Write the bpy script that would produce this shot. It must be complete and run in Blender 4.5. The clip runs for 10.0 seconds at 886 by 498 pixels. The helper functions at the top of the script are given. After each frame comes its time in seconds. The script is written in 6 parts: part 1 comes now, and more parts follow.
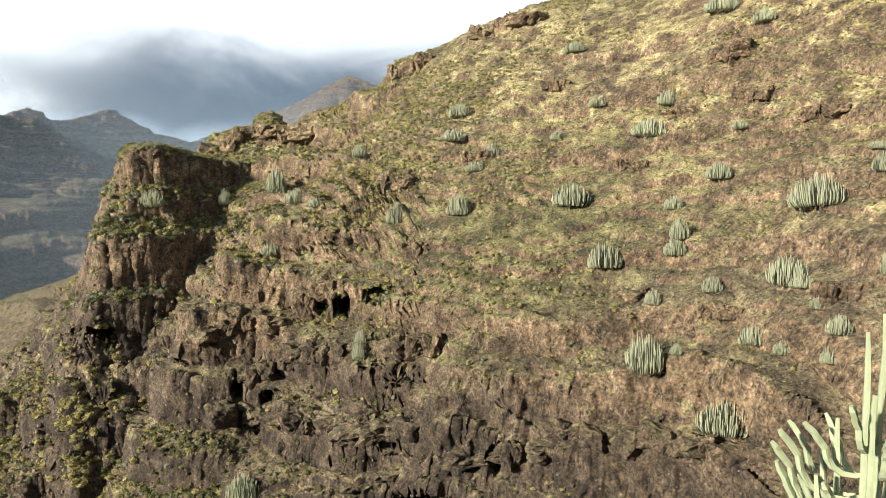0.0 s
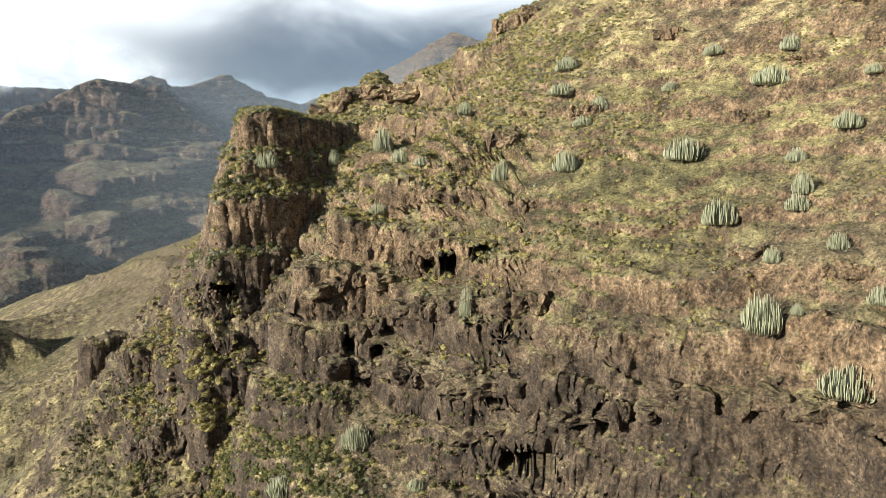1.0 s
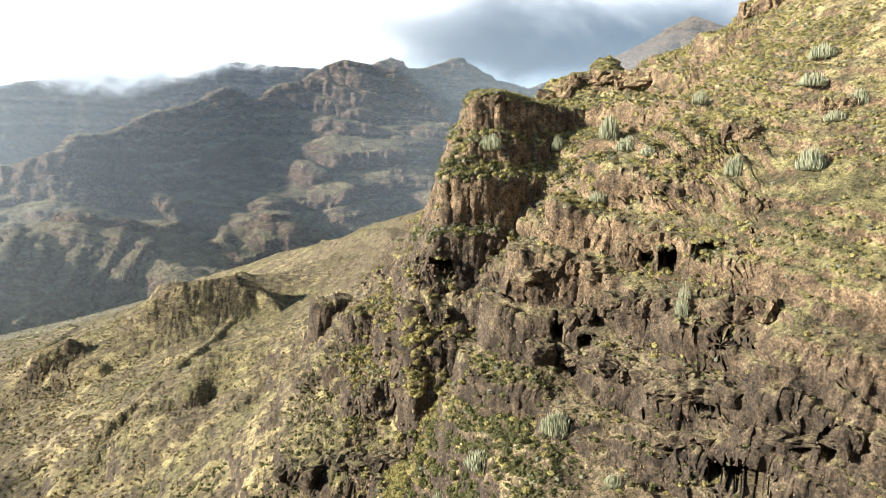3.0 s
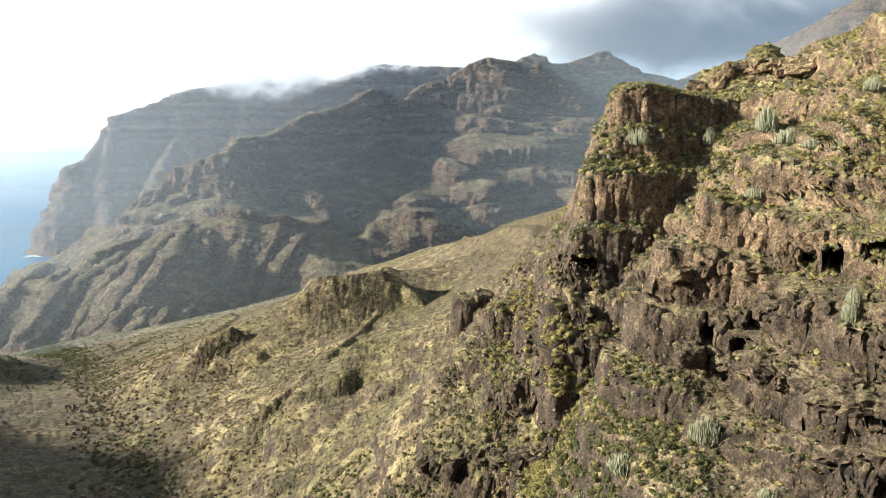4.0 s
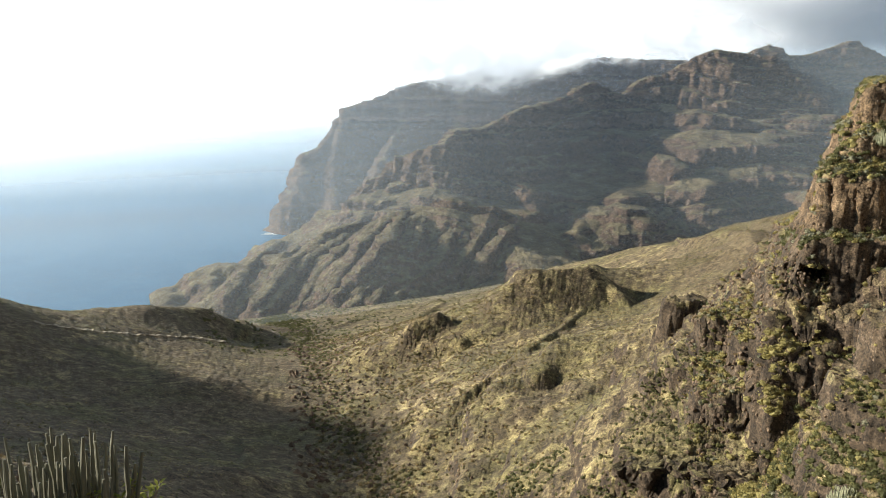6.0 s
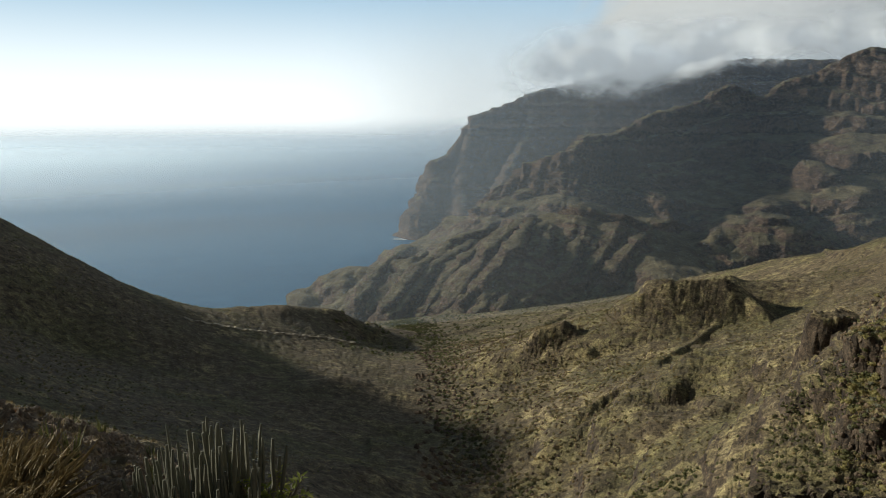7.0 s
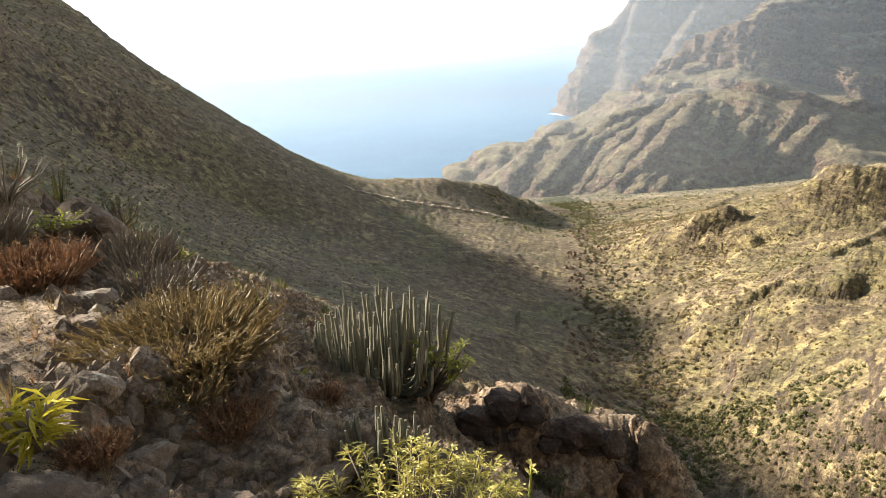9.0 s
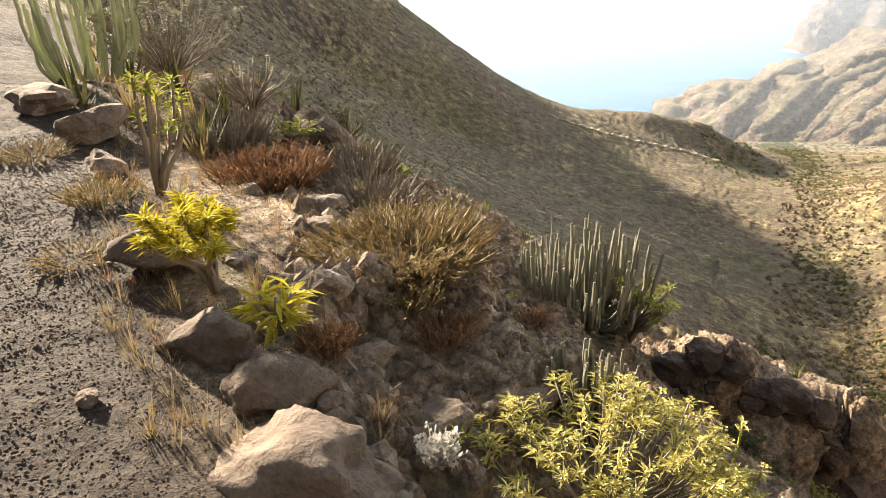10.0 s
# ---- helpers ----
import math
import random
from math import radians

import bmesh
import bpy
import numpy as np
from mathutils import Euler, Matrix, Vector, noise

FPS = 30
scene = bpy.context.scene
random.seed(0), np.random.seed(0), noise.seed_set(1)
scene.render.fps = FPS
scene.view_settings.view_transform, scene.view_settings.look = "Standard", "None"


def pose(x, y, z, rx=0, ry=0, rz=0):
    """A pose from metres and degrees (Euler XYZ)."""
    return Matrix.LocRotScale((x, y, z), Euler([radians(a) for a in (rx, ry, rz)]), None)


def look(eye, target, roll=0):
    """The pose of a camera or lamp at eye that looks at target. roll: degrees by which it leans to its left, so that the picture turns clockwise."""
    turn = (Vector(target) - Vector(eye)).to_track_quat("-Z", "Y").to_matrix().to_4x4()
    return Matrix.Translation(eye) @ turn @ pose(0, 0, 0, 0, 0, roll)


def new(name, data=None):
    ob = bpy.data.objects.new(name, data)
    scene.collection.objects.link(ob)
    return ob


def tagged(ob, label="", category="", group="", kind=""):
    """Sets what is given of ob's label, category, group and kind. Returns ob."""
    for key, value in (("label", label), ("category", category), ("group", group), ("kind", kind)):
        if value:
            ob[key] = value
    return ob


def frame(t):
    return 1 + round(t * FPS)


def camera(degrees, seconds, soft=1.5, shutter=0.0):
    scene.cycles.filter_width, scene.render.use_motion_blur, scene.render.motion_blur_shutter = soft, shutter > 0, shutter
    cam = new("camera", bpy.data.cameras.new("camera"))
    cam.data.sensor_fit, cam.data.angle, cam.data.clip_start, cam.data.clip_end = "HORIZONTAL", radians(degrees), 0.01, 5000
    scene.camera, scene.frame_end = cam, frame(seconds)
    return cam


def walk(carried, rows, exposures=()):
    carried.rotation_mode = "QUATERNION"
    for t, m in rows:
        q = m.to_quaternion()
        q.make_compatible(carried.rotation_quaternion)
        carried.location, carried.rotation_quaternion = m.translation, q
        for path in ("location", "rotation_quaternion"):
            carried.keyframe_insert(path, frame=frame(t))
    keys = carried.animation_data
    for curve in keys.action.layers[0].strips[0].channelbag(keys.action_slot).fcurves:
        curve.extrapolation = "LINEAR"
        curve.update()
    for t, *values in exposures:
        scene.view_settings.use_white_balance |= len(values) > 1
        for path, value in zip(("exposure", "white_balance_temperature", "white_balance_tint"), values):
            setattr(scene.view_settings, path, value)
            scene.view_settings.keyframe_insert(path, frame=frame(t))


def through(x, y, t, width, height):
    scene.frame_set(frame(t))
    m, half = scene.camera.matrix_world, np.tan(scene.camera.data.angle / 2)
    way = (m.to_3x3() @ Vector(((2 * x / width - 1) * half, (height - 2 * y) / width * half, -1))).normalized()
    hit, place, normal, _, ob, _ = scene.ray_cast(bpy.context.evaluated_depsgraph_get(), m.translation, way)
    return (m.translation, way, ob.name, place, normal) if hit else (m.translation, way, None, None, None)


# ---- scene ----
# ---- camera ----
cam = camera(60.94, 10.0, soft=0.5)
EYE = 220.0   # height of the trail's viewer above the sea
ARM = 0.45    # the camera swings round at arm's length
# seconds, turn to the left, tilt, lean
PATH = [
    (0.0, -37.13, -5.31, 0.17),
    (0.5, -33.32, -6.49, -0.16),
    (1.0, -29.04, -8.46, -1.08),
    (1.5, -26.65, -10.65, -0.91),
    (2.0, -22.37, -10.34, 0.09),
    (2.5, -17.36, -10.16, 1.12),
    (2.7, -15.52, -9.94, 1.29),
    (3.8, -4.06, -9.09, 0.03),
    (4.0, -1.77, -9.91, -0.16),
    (4.5, 3.04, -10.01, 0.17),
    (5.0, 6.06, -10.53, 0.81),
    (5.2, 6.94, -10.51, 0.86),
    (6.5, 19.57, -10.19, 0.08),
    (7.0, 23.86, -9.90, -0.30),
    (7.5, 27.93, -10.65, -0.95),
    (8.0, 34.16, -15.52, -1.35),
    (8.5, 36.58, -18.52, -1.13),
    (9.0, 36.01, -19.16, -1.17),
    (9.5, 38.86, -21.16, -0.83),
    (10.0, 51.84, -24.30, -0.94),
]
walk(cam, [(t, look((-ARM * math.sin(radians(a)), ARM * math.cos(radians(a)), EYE),
                    (-(ARM + 1) * math.sin(radians(a)), (ARM + 1) * math.cos(radians(a)), EYE + math.tan(radians(p))), r))
           for t, a, p, r in PATH],
     exposures=[(0, 0.86, 6150, 7), (1.5, 0.97, 6150, 7), (2.0, 1.3, 6150, 7), (2.5, 1.38, 6150, 7), (5.2, 0.98, 6250, 7), (6.5, 0.55, 6400, 7), (7.1, -0.42, 6250, 4), (7.7, -0.7, 6250, 4), (8.2, 0.75, 6450, 9), (8.6, 1.25, 6650, 11), (9.0, 1.65, 6800, 12), (9.5, 1.8, 6950, 13), (10, 2.22, 7300, 16)])

# ---- world and sun ----
SUN_TURN, SUN_RISE = 91.0, 17.5   # to the left of north, and above the horizon


def heading(turn, rise):
    a, e = radians(turn), radians(rise)
    return Vector((-math.sin(a) * math.cos(e), math.cos(a) * math.cos(e), math.sin(e)))


sun_data = bpy.data.lights.new("sun", "SUN")
sun_data.energy, sun_data.angle, sun_data.color = 5.0, radians(2.5), (1.0, 0.905, 0.74)
sun = new("sun", sun_data)
sun.matrix_world = look(heading(SUN_TURN, SUN_RISE) * 100, (0, 0, 0))

world = bpy.data.worlds.new("sky")
scene.world = world
world.use_nodes = True


class Nodes:
    """Short hand for node trees."""

    def __init__(self, tree):
        self.tree = tree
        tree.nodes.clear()

    def add(self, kind, **inputs):
        node = self.tree.nodes.new(kind)
        for key, value in inputs.items():
            name = key.replace("_", " ")
            sock = node.inputs[int(key[1:])] if key[0] == "i" and key[1:].isdigit() else node.inputs[name]
            self.feed(sock, value)
        return node

    def feed(self, sock, value):
        if isinstance(value, bpy.types.NodeSocket):
            self.tree.links.new(value, sock)
        elif isinstance(value, bpy.types.Node):
            self.tree.links.new(value.outputs[0], sock)
        else:
            sock.default_value = value

    def math(self, op, a, b=0.0, clamp=False):
        node = self.tree.nodes.new("ShaderNodeMath")
        node.operation, node.use_clamp = op, clamp
        self.feed(node.inputs[0], a)
        self.feed(node.inputs[1], b)
        return node.outputs[0]

    def noise(self, at, scale, detail=4.0, rough=0.55, warp=0.0):
        node = self.add("ShaderNodeTexNoise", Vector=at, Scale=scale, Detail=detail, Roughness=rough, Distortion=warp)
        return node.outputs[0]

    def ramp(self, fac, *stops, smooth=False):
        node = self.tree.nodes.new("ShaderNodeValToRGB")
        self.feed(node.inputs[0], fac)
        if smooth:
            node.color_ramp.interpolation = "EASE"
        els = node.color_ramp.elements
        while len(els) < len(stops):
            els.new(0.5)
        for el, (p, c) in zip(els, stops):
            el.position = p
            el.color = (c, c, c, 1) if not isinstance(c, tuple) else (*c, 1)
        return node.outputs[0]

    def mix(self, fac, a, b, how="MIX"):
        node = self.tree.nodes.new("ShaderNodeMix")
        node.data_type, node.blend_type = "RGBA", how
        for sock, v in ((node.inputs[0], fac), (node.inputs[6], a), (node.inputs[7], b)):
            self.feed(sock, (*v, 1) if isinstance(v, tuple) and len(v) == 3 else v)
        return node.outputs[2]

    def span(self, v, lo, hi, a=0.0, b=1.0):
        node = self.tree.nodes.new("ShaderNodeMapRange")
        node.interpolation_type = "SMOOTHSTEP"
        for n, value in enumerate((v, lo, hi, a, b)):
            self.feed(node.inputs[n], value)
        return node.outputs[0]


def build_sky():
    n = Nodes(world.node_tree)
    sky = n.add("ShaderNodeTexSky")
    sky.sky_type, sky.sun_disc = "NISHITA", False
    sky.sun_elevation, sky.sun_rotation = radians(SUN_RISE), radians(-SUN_TURN)
    sky.altitude, sky.air_density, sky.dust_density = 220, 1.0, 2.5
    way = n.add("ShaderNodeTexCoord").outputs["Generated"]
    xyz = n.add("ShaderNodeSeparateXYZ", Vector=way)
    up = xyz.outputs["Z"]
    toward = n.add("ShaderNodeVectorMath", i0=way, i1=tuple(heading(SUN_TURN - 30, 12.0)))
    toward.operation = "DOT_PRODUCT"
    near_sun = n.span(toward.outputs["Value"], 0.1, 1.0)
    # a cloud deck, thick over the land to the north-east and torn over the sea
    flat = n.add("ShaderNodeMapping", Vector=way)
    flat.inputs["Scale"].default_value = (1.0, 1.0, 2.6)
    lumps = n.noise(flat.outputs[0], 3.4, 8.0, 0.56, 0.5)
    bumps = n.math("SUBTRACT", lumps, 0.5)
    east = n.math("ADD", xyz.outputs["X"], n.math("MULTIPLY", bumps, 0.9))
    land = n.span(east, -0.33, -0.22)
    base = n.span(n.math("ADD", up, n.math("MULTIPLY", bumps, 0.10)), 0.045, 0.085)
    torn = n.math("MULTIPLY", n.span(lumps, 0.52, 0.74), n.span(up, 0.09, 0.25, 0.0, 0.5))
    cover = n.math("MAXIMUM", n.math("MULTIPLY", land, base), torn)
    # dark rain-grey inside the deck to the north-east, white at its sunny edge
    deep = n.span(n.math("ADD", xyz.outputs["X"], n.math("MULTIPLY", bumps, 0.4)), -0.12, 0.26)
    deep = n.math("MULTIPLY", deep, n.span(n.math("ADD", up, n.math("MULTIPLY", bumps, 0.16)), 0.22, 0.10))
    grey = n.mix(n.noise(flat.outputs[0], 5.0, 7.0, 0.6), (1.7, 1.75, 1.8), (2.3, 2.3, 2.3))
    grey = n.mix(deep, grey, (0.13, 0.19, 0.28))
    grey = n.mix(n.span(up, 0.16, 0.42), grey, (0.46, 0.46, 0.46))
    cloud = n.mix(n.math("MULTIPLY", near_sun, n.span(up, 0.2, 0.6, 1.0, 0.3)), grey, (1.8, 1.76, 1.66))
    blue = n.mix(n.span(up, 0.18, 0.45, 0.75, 0.05), n.mix(1.0, sky.outputs[0], (0.05, 0.05, 0.05), "MULTIPLY"), (1.25, 1.95, 2.6))
    veil = n.mix(near_sun, (1.0, 1.1, 1.2), (3.4, 3.4, 3.35))
    low = n.span(up, 0.0, 0.20, 0.95, 0.0)
    blue = n.mix(low, blue, veil)
    high = n.span(up, 0.25, 0.55)
    air = n.mix(n.math("MULTIPLY", cover, n.math("SUBTRACT", 1.0, n.math("MULTIPLY", high, 0.75))), blue, cloud)
    sea_far = n.mix(near_sun, (0.28, 0.45, 0.62), (0.42, 0.64, 0.86))
    air = n.mix(n.span(up, -0.052, 0.006), sea_far, air)
    back = n.add("ShaderNodeBackground", Color=air, Strength=0.43)
    n.add("ShaderNodeOutputWorld", Surface=back)


build_sky()


# ---- materials ----
def material(name):
    m = bpy.data.materials.new(name)
    m.use_nodes = True
    n = Nodes(m.node_tree)
    return m, n


def finish(n, color, rough=0.9, bump=None, strength=0.5, distance=0.1, **more):
    bsdf = n.add("ShaderNodeBsdfPrincipled", Base_Color=color, Roughness=rough)
    for key, value in more.items():
        n.feed(bsdf.inputs[key.replace("_", " ")], value)
    if bump is not None:
        b = n.add("ShaderNodeBump", Height=bump, Strength=strength, Distance=distance)
        n.feed(bsdf.inputs["Normal"], b.outputs[0])
    n.add("ShaderNodeOutputMaterial", Surface=bsdf)


def ground_material():
    m, n = material("volcanic_soil_and_rock")
    geo = n.add("ShaderNodeNewGeometry")
    at = geo.outputs["Position"]
    normal_z = n.add("ShaderNodeSeparateXYZ", Vector=geo.outputs["Normal"]).outputs["Z"]
    big, mid, fine = n.noise(at, 0.03, 5), n.noise(at, 0.35, 6, 0.6), n.noise(at, 3.0, 6, 0.65)
    mix_v = n.math("ADD", n.math("MULTIPLY", mid, 0.55), n.math("MULTIPLY", fine, 0.45))
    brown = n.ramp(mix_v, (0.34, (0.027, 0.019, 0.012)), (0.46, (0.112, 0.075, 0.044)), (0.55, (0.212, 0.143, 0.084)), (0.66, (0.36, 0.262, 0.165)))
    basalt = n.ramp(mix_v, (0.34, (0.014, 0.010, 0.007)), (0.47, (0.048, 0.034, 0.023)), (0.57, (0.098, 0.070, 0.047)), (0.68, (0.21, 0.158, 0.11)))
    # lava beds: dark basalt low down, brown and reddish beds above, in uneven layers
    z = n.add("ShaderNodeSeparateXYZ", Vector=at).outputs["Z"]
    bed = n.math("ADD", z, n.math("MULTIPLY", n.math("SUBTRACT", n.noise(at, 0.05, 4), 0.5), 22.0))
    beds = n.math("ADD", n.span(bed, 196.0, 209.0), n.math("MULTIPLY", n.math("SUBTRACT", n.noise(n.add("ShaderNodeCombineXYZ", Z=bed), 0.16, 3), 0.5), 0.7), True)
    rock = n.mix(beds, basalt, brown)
    earth = n.ramp(mix_v, (0.36, (0.048, 0.036, 0.022)), (0.5, (0.142, 0.106, 0.062)), (0.62, (0.275, 0.217, 0.134)))
    straw = n.ramp(mix_v, (0.34, (0.17, 0.138, 0.068)), (0.47, (0.34, 0.268, 0.128)), (0.57, (0.46, 0.375, 0.185)), (0.68, (0.56, 0.49, 0.27)))
    xyz0 = n.add("ShaderNodeSeparateXYZ", Vector=at)
    # dry grass in patches, thin on the western side of the stream
    west = n.math("ADD", n.add("ShaderNodeSeparateXYZ", Vector=at).outputs["X"], n.math("MULTIPLY", n.add("ShaderNodeSeparateXYZ", Vector=at).outputs["Y"], 0.38))
    thin = n.span(n.math("ADD", west, n.math("MULTIPLY", n.math("SUBTRACT", big, 0.5), 60.0)), -25.0, 5.0, 0.05, 0.0)
    grassy = n.math("ADD", n.math("MULTIPLY", n.noise(at, 0.085, 5, 0.6), 0.6), n.math("MULTIPLY", mid, 0.4))
    # the high open slope is grassy, the broken ground under it bare and brown;
    # the brown is strengthened to stand in for shade there too
    bare_low = n.math("MULTIPLY", n.span(xyz0.outputs["X"], 15.0, 40.0), n.span(n.math("ADD", xyz0.outputs["Z"], n.math("MULTIPLY", n.math("SUBTRACT", big, 0.5), 30.0)), 198.0, 234.0, 0.13, -0.07))
    soil = n.mix(n.span(n.math("SUBTRACT", grassy, n.math("ADD", thin, bare_low)), 0.46, 0.66), earth, straw)
    green = n.ramp(mid, (0.35, (0.06, 0.062, 0.022)), (0.65, (0.17, 0.16, 0.055)))
    cover = n.mix(n.span(n.math("ADD", big, n.math("MULTIPLY", mid, 0.5)), 0.66, 0.95, 0.0, 0.6), soil, green)
    steep = n.span(n.math("ADD", normal_z, n.math("MULTIPLY", n.math("SUBTRACT", mid, 0.5), 0.9)), 0.52, 0.78)
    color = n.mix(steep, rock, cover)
    # small stones, cushions of moss and the shade in clefts, painted in, too fine to be shaped
    speck = n.noise(at, 4.5, 3, 0.6)
    speck = n.math("ADD", n.math("MULTIPLY", speck, 0.6), n.math("MULTIPLY", n.noise(at, 1.3, 2, 0.5), 0.4))
    color = n.mix(1.0, color, n.ramp(speck, (0.38, 0.22), (0.46, 0.78), (0.54, 1.1), (0.62, 1.75)), "MULTIPLY")
    # the trodden trail: bare dark grit
    xyz = n.add("ShaderNodeSeparateXYZ", Vector=at)
    grit = n.noise(at, 14.0, 8, 0.7)
    across = n.math("ADD", n.math("ADD", xyz.outputs["Y"], n.math("MULTIPLY", xyz.outputs["X"], 0.28)), n.math("MULTIPLY", n.noise(at, 2.0, 4), 0.5))
    trail = n.math("MULTIPLY", n.span(across, 0.8, 0.3), n.span(xyz.outputs["X"], -22.0, -14.0))
    pebbles = n.tree.nodes.new("ShaderNodeTexVoronoi")
    pebbles.inputs["Scale"].default_value = 110.0
    n.feed(pebbles.inputs["Vector"], at)
    pebble_tone = n.add("ShaderNodeSeparateXYZ", Vector=pebbles.outputs["Color"]).outputs["X"]
    color = n.mix(trail, color, n.ramp(grit, (0.3, (0.018, 0.012, 0.008)), (0.55, (0.048, 0.033, 0.022)), (0.75, (0.095, 0.069, 0.048))))
    color = n.mix(n.math("MULTIPLY", trail, 0.75), color, n.mix(1.0, color, n.ramp(pebble_tone, (0.1, 0.7), (0.6, 1.0), (0.95, 1.6)), "MULTIPLY"))
    # bare lava beside the trail, grey-brown with pale lichen
    here = n.add("ShaderNodeVectorMath", i0=at, i1=(-3.0, 3.0, EYE - 2.0))
    here.operation = "DISTANCE"
    bare = n.math("MULTIPLY", n.span(here.outputs["Value"], 8.5, 5.0), n.math("SUBTRACT", 1.0, trail))
    crust = n.math("ADD", n.math("MULTIPLY", grit, 0.5), n.math("MULTIPLY", fine, 0.5))
    lava = n.ramp(crust, (0.36, (0.08, 0.055, 0.036)), (0.5, (0.28, 0.20, 0.132)), (0.62, (0.52, 0.41, 0.285)))
    lava = n.mix(n.span(n.noise(at, 7.0, 6, 0.7, 0.8), 0.60, 0.68, 0.0, 0.6), lava, (0.36, 0.33, 0.27))
    lava = n.mix(n.span(n.noise(at, 3.2, 5, 0.7, 0.5), 0.66, 0.72, 0.0, 0.7), lava, (0.42, 0.17, 0.04))
    color = n.mix(n.math("MULTIPLY", bare, n.span(n.noise(at, 1.1, 4, 0.6), 0.36, 0.5)), color, lava)
    # grain seen close by
    color = n.mix(0.45, color, n.mix(1.0, color, n.ramp(grit, (0.32, 0.2), (0.68, 1.9)), "MULTIPLY"))
    rough_bump = n.add("ShaderNodeBump", Height=n.math("ADD", mid, n.math("ADD", n.math("MULTIPLY", fine, 0.35), n.math("MULTIPLY", speck, 0.4))), Strength=1.0, Distance=0.5)
    pebbly = n.math("SUBTRACT", grit, n.math("MULTIPLY", n.math("MULTIPLY", trail, 0.10), pebbles.outputs["Distance"]))
    fine_bump = n.add("ShaderNodeBump", Height=pebbly, Strength=1.0, Distance=0.045, Normal=rough_bump.outputs[0])
    bsdf = n.add("ShaderNodeBsdfPrincipled", Base_Color=color, Roughness=0.95, Normal=fine_bump.outputs[0])
    n.add("ShaderNodeOutputMaterial", Surface=bsdf)
    return m


def mountain_material():
    m, n = material("stratified_mountain_rock")
    geo = n.add("ShaderNodeNewGeometry")
    at = geo.outputs["Position"]
    z = n.add("ShaderNodeSeparateXYZ", Vector=at).outputs["Z"]
    normal_z = n.add("ShaderNodeSeparateXYZ", Vector=geo.outputs["Normal"]).outputs["Z"]
    big, mid, fine = n.noise(at, 0.012, 6), n.noise(at, 0.06, 7, 0.62), n.noise(at, 0.3, 5, 0.65)
    layer = n.noise(n.add("ShaderNodeCombineXYZ", Z=n.math("ADD", z, n.math("MULTIPLY", mid, 34.0))), 0.12, 5, 0.7)
    rock = n.ramp(n.math("ADD", n.math("MULTIPLY", layer, 0.6), n.math("MULTIPLY", fine, 0.4)),
                  (0.34, (0.018, 0.013, 0.010)), (0.46, (0.085, 0.055, 0.040)), (0.55, (0.18, 0.12, 0.085)), (0.66, (0.34, 0.25, 0.18)))
    grass = n.ramp(n.math("ADD", n.math("MULTIPLY", mid, 0.6), n.math("MULTIPLY", fine, 0.4)),
                   (0.34, (0.07, 0.056, 0.034)), (0.5, (0.17, 0.14, 0.08)), (0.66, (0.30, 0.25, 0.145)))
    steep = n.span(n.math("ADD", normal_z, n.math("MULTIPLY", n.math("SUBTRACT", mid, 0.5), 0.7)), 0.70, 0.93)
    bump = n.math("ADD", mid, n.math("MULTIPLY", fine, 0.4))
    finish(n, n.mix(steep, rock, grass), 0.95, bump, 1.0, 14.0)
    return m


def sea_material():
    m, n = material("sea_water")
    at = n.add("ShaderNodeNewGeometry").outputs["Position"]
    swell = n.noise(at, 0.02, 6, 0.6)
    finish(n, n.ramp(swell, (0.35, (0.038, 0.15, 0.30)), (0.7, (0.055, 0.19, 0.36))), 0.42, swell, 0.3, 3.0, Specular_IOR_Level=0.22)
    return m


GROUND, MOUNTAIN, SEA = ground_material(), mountain_material(), sea_material()


# ---- ground: heights from ridges, streams and edges ----
def lattice(ix, iy, iz, seed):
    h = (ix * 374761393 + iy * 668265263 + iz * 2147483647 + seed * 1274126177) & 0xFFFFFFFF
    h = ((h ^ (h >> 13)) * 1274126177) & 0xFFFFFFFF
    return ((h ^ (h >> 16)) & 0xFFFF).astype(np.float32) / 32767.5 - 1.0


def noise3(p, scale, seed=0):
    """Smooth noise from -1 to 1 at the points p (n, 3)."""
    q = p * scale
    i = np.floor(q).astype(np.int64)
    f = (q - i).astype(np.float32)
    f = f * f * (3 - 2 * f)
    out = 0
    for dx in (0, 1):
        for dy in (0, 1):
            for dz in (0, 1):
                w = (f[:, 0] if dx else 1 - f[:, 0]) * (f[:, 1] if dy else 1 - f[:, 1]) * (f[:, 2] if dz else 1 - f[:, 2])
                out = out + w * lattice(i[:, 0] + dx, i[:, 1] + dy, i[:, 2] + dz, seed)
    return out


def fractal(p, scale, octaves, seed=0, gain=0.5, ridged=False):
    total, amp = 0, 1.0
    for k in range(octaves):
        v = noise3(p, scale * 2.03**k, seed + 17 * k)
        total = total + amp * ((1 - 2 * np.abs(v)) if ridged else v)
        amp *= gain
    return total


def spot(turn, far, rise):
    """A place from its bearing (degrees to the left of north), distance and angle above the level of the trail."""
    return (-far * math.sin(radians(turn)), far * math.cos(radians(turn)), EYE + far * math.tan(radians(rise)))


def finer(line, parts=6):
    """The same line with more places on it."""
    return [tuple(a[c] + (b[c] - a[c]) * j / parts for c in range(3)) for a, b in zip(line, line[1:]) for j in range(parts)] + [line[-1]]


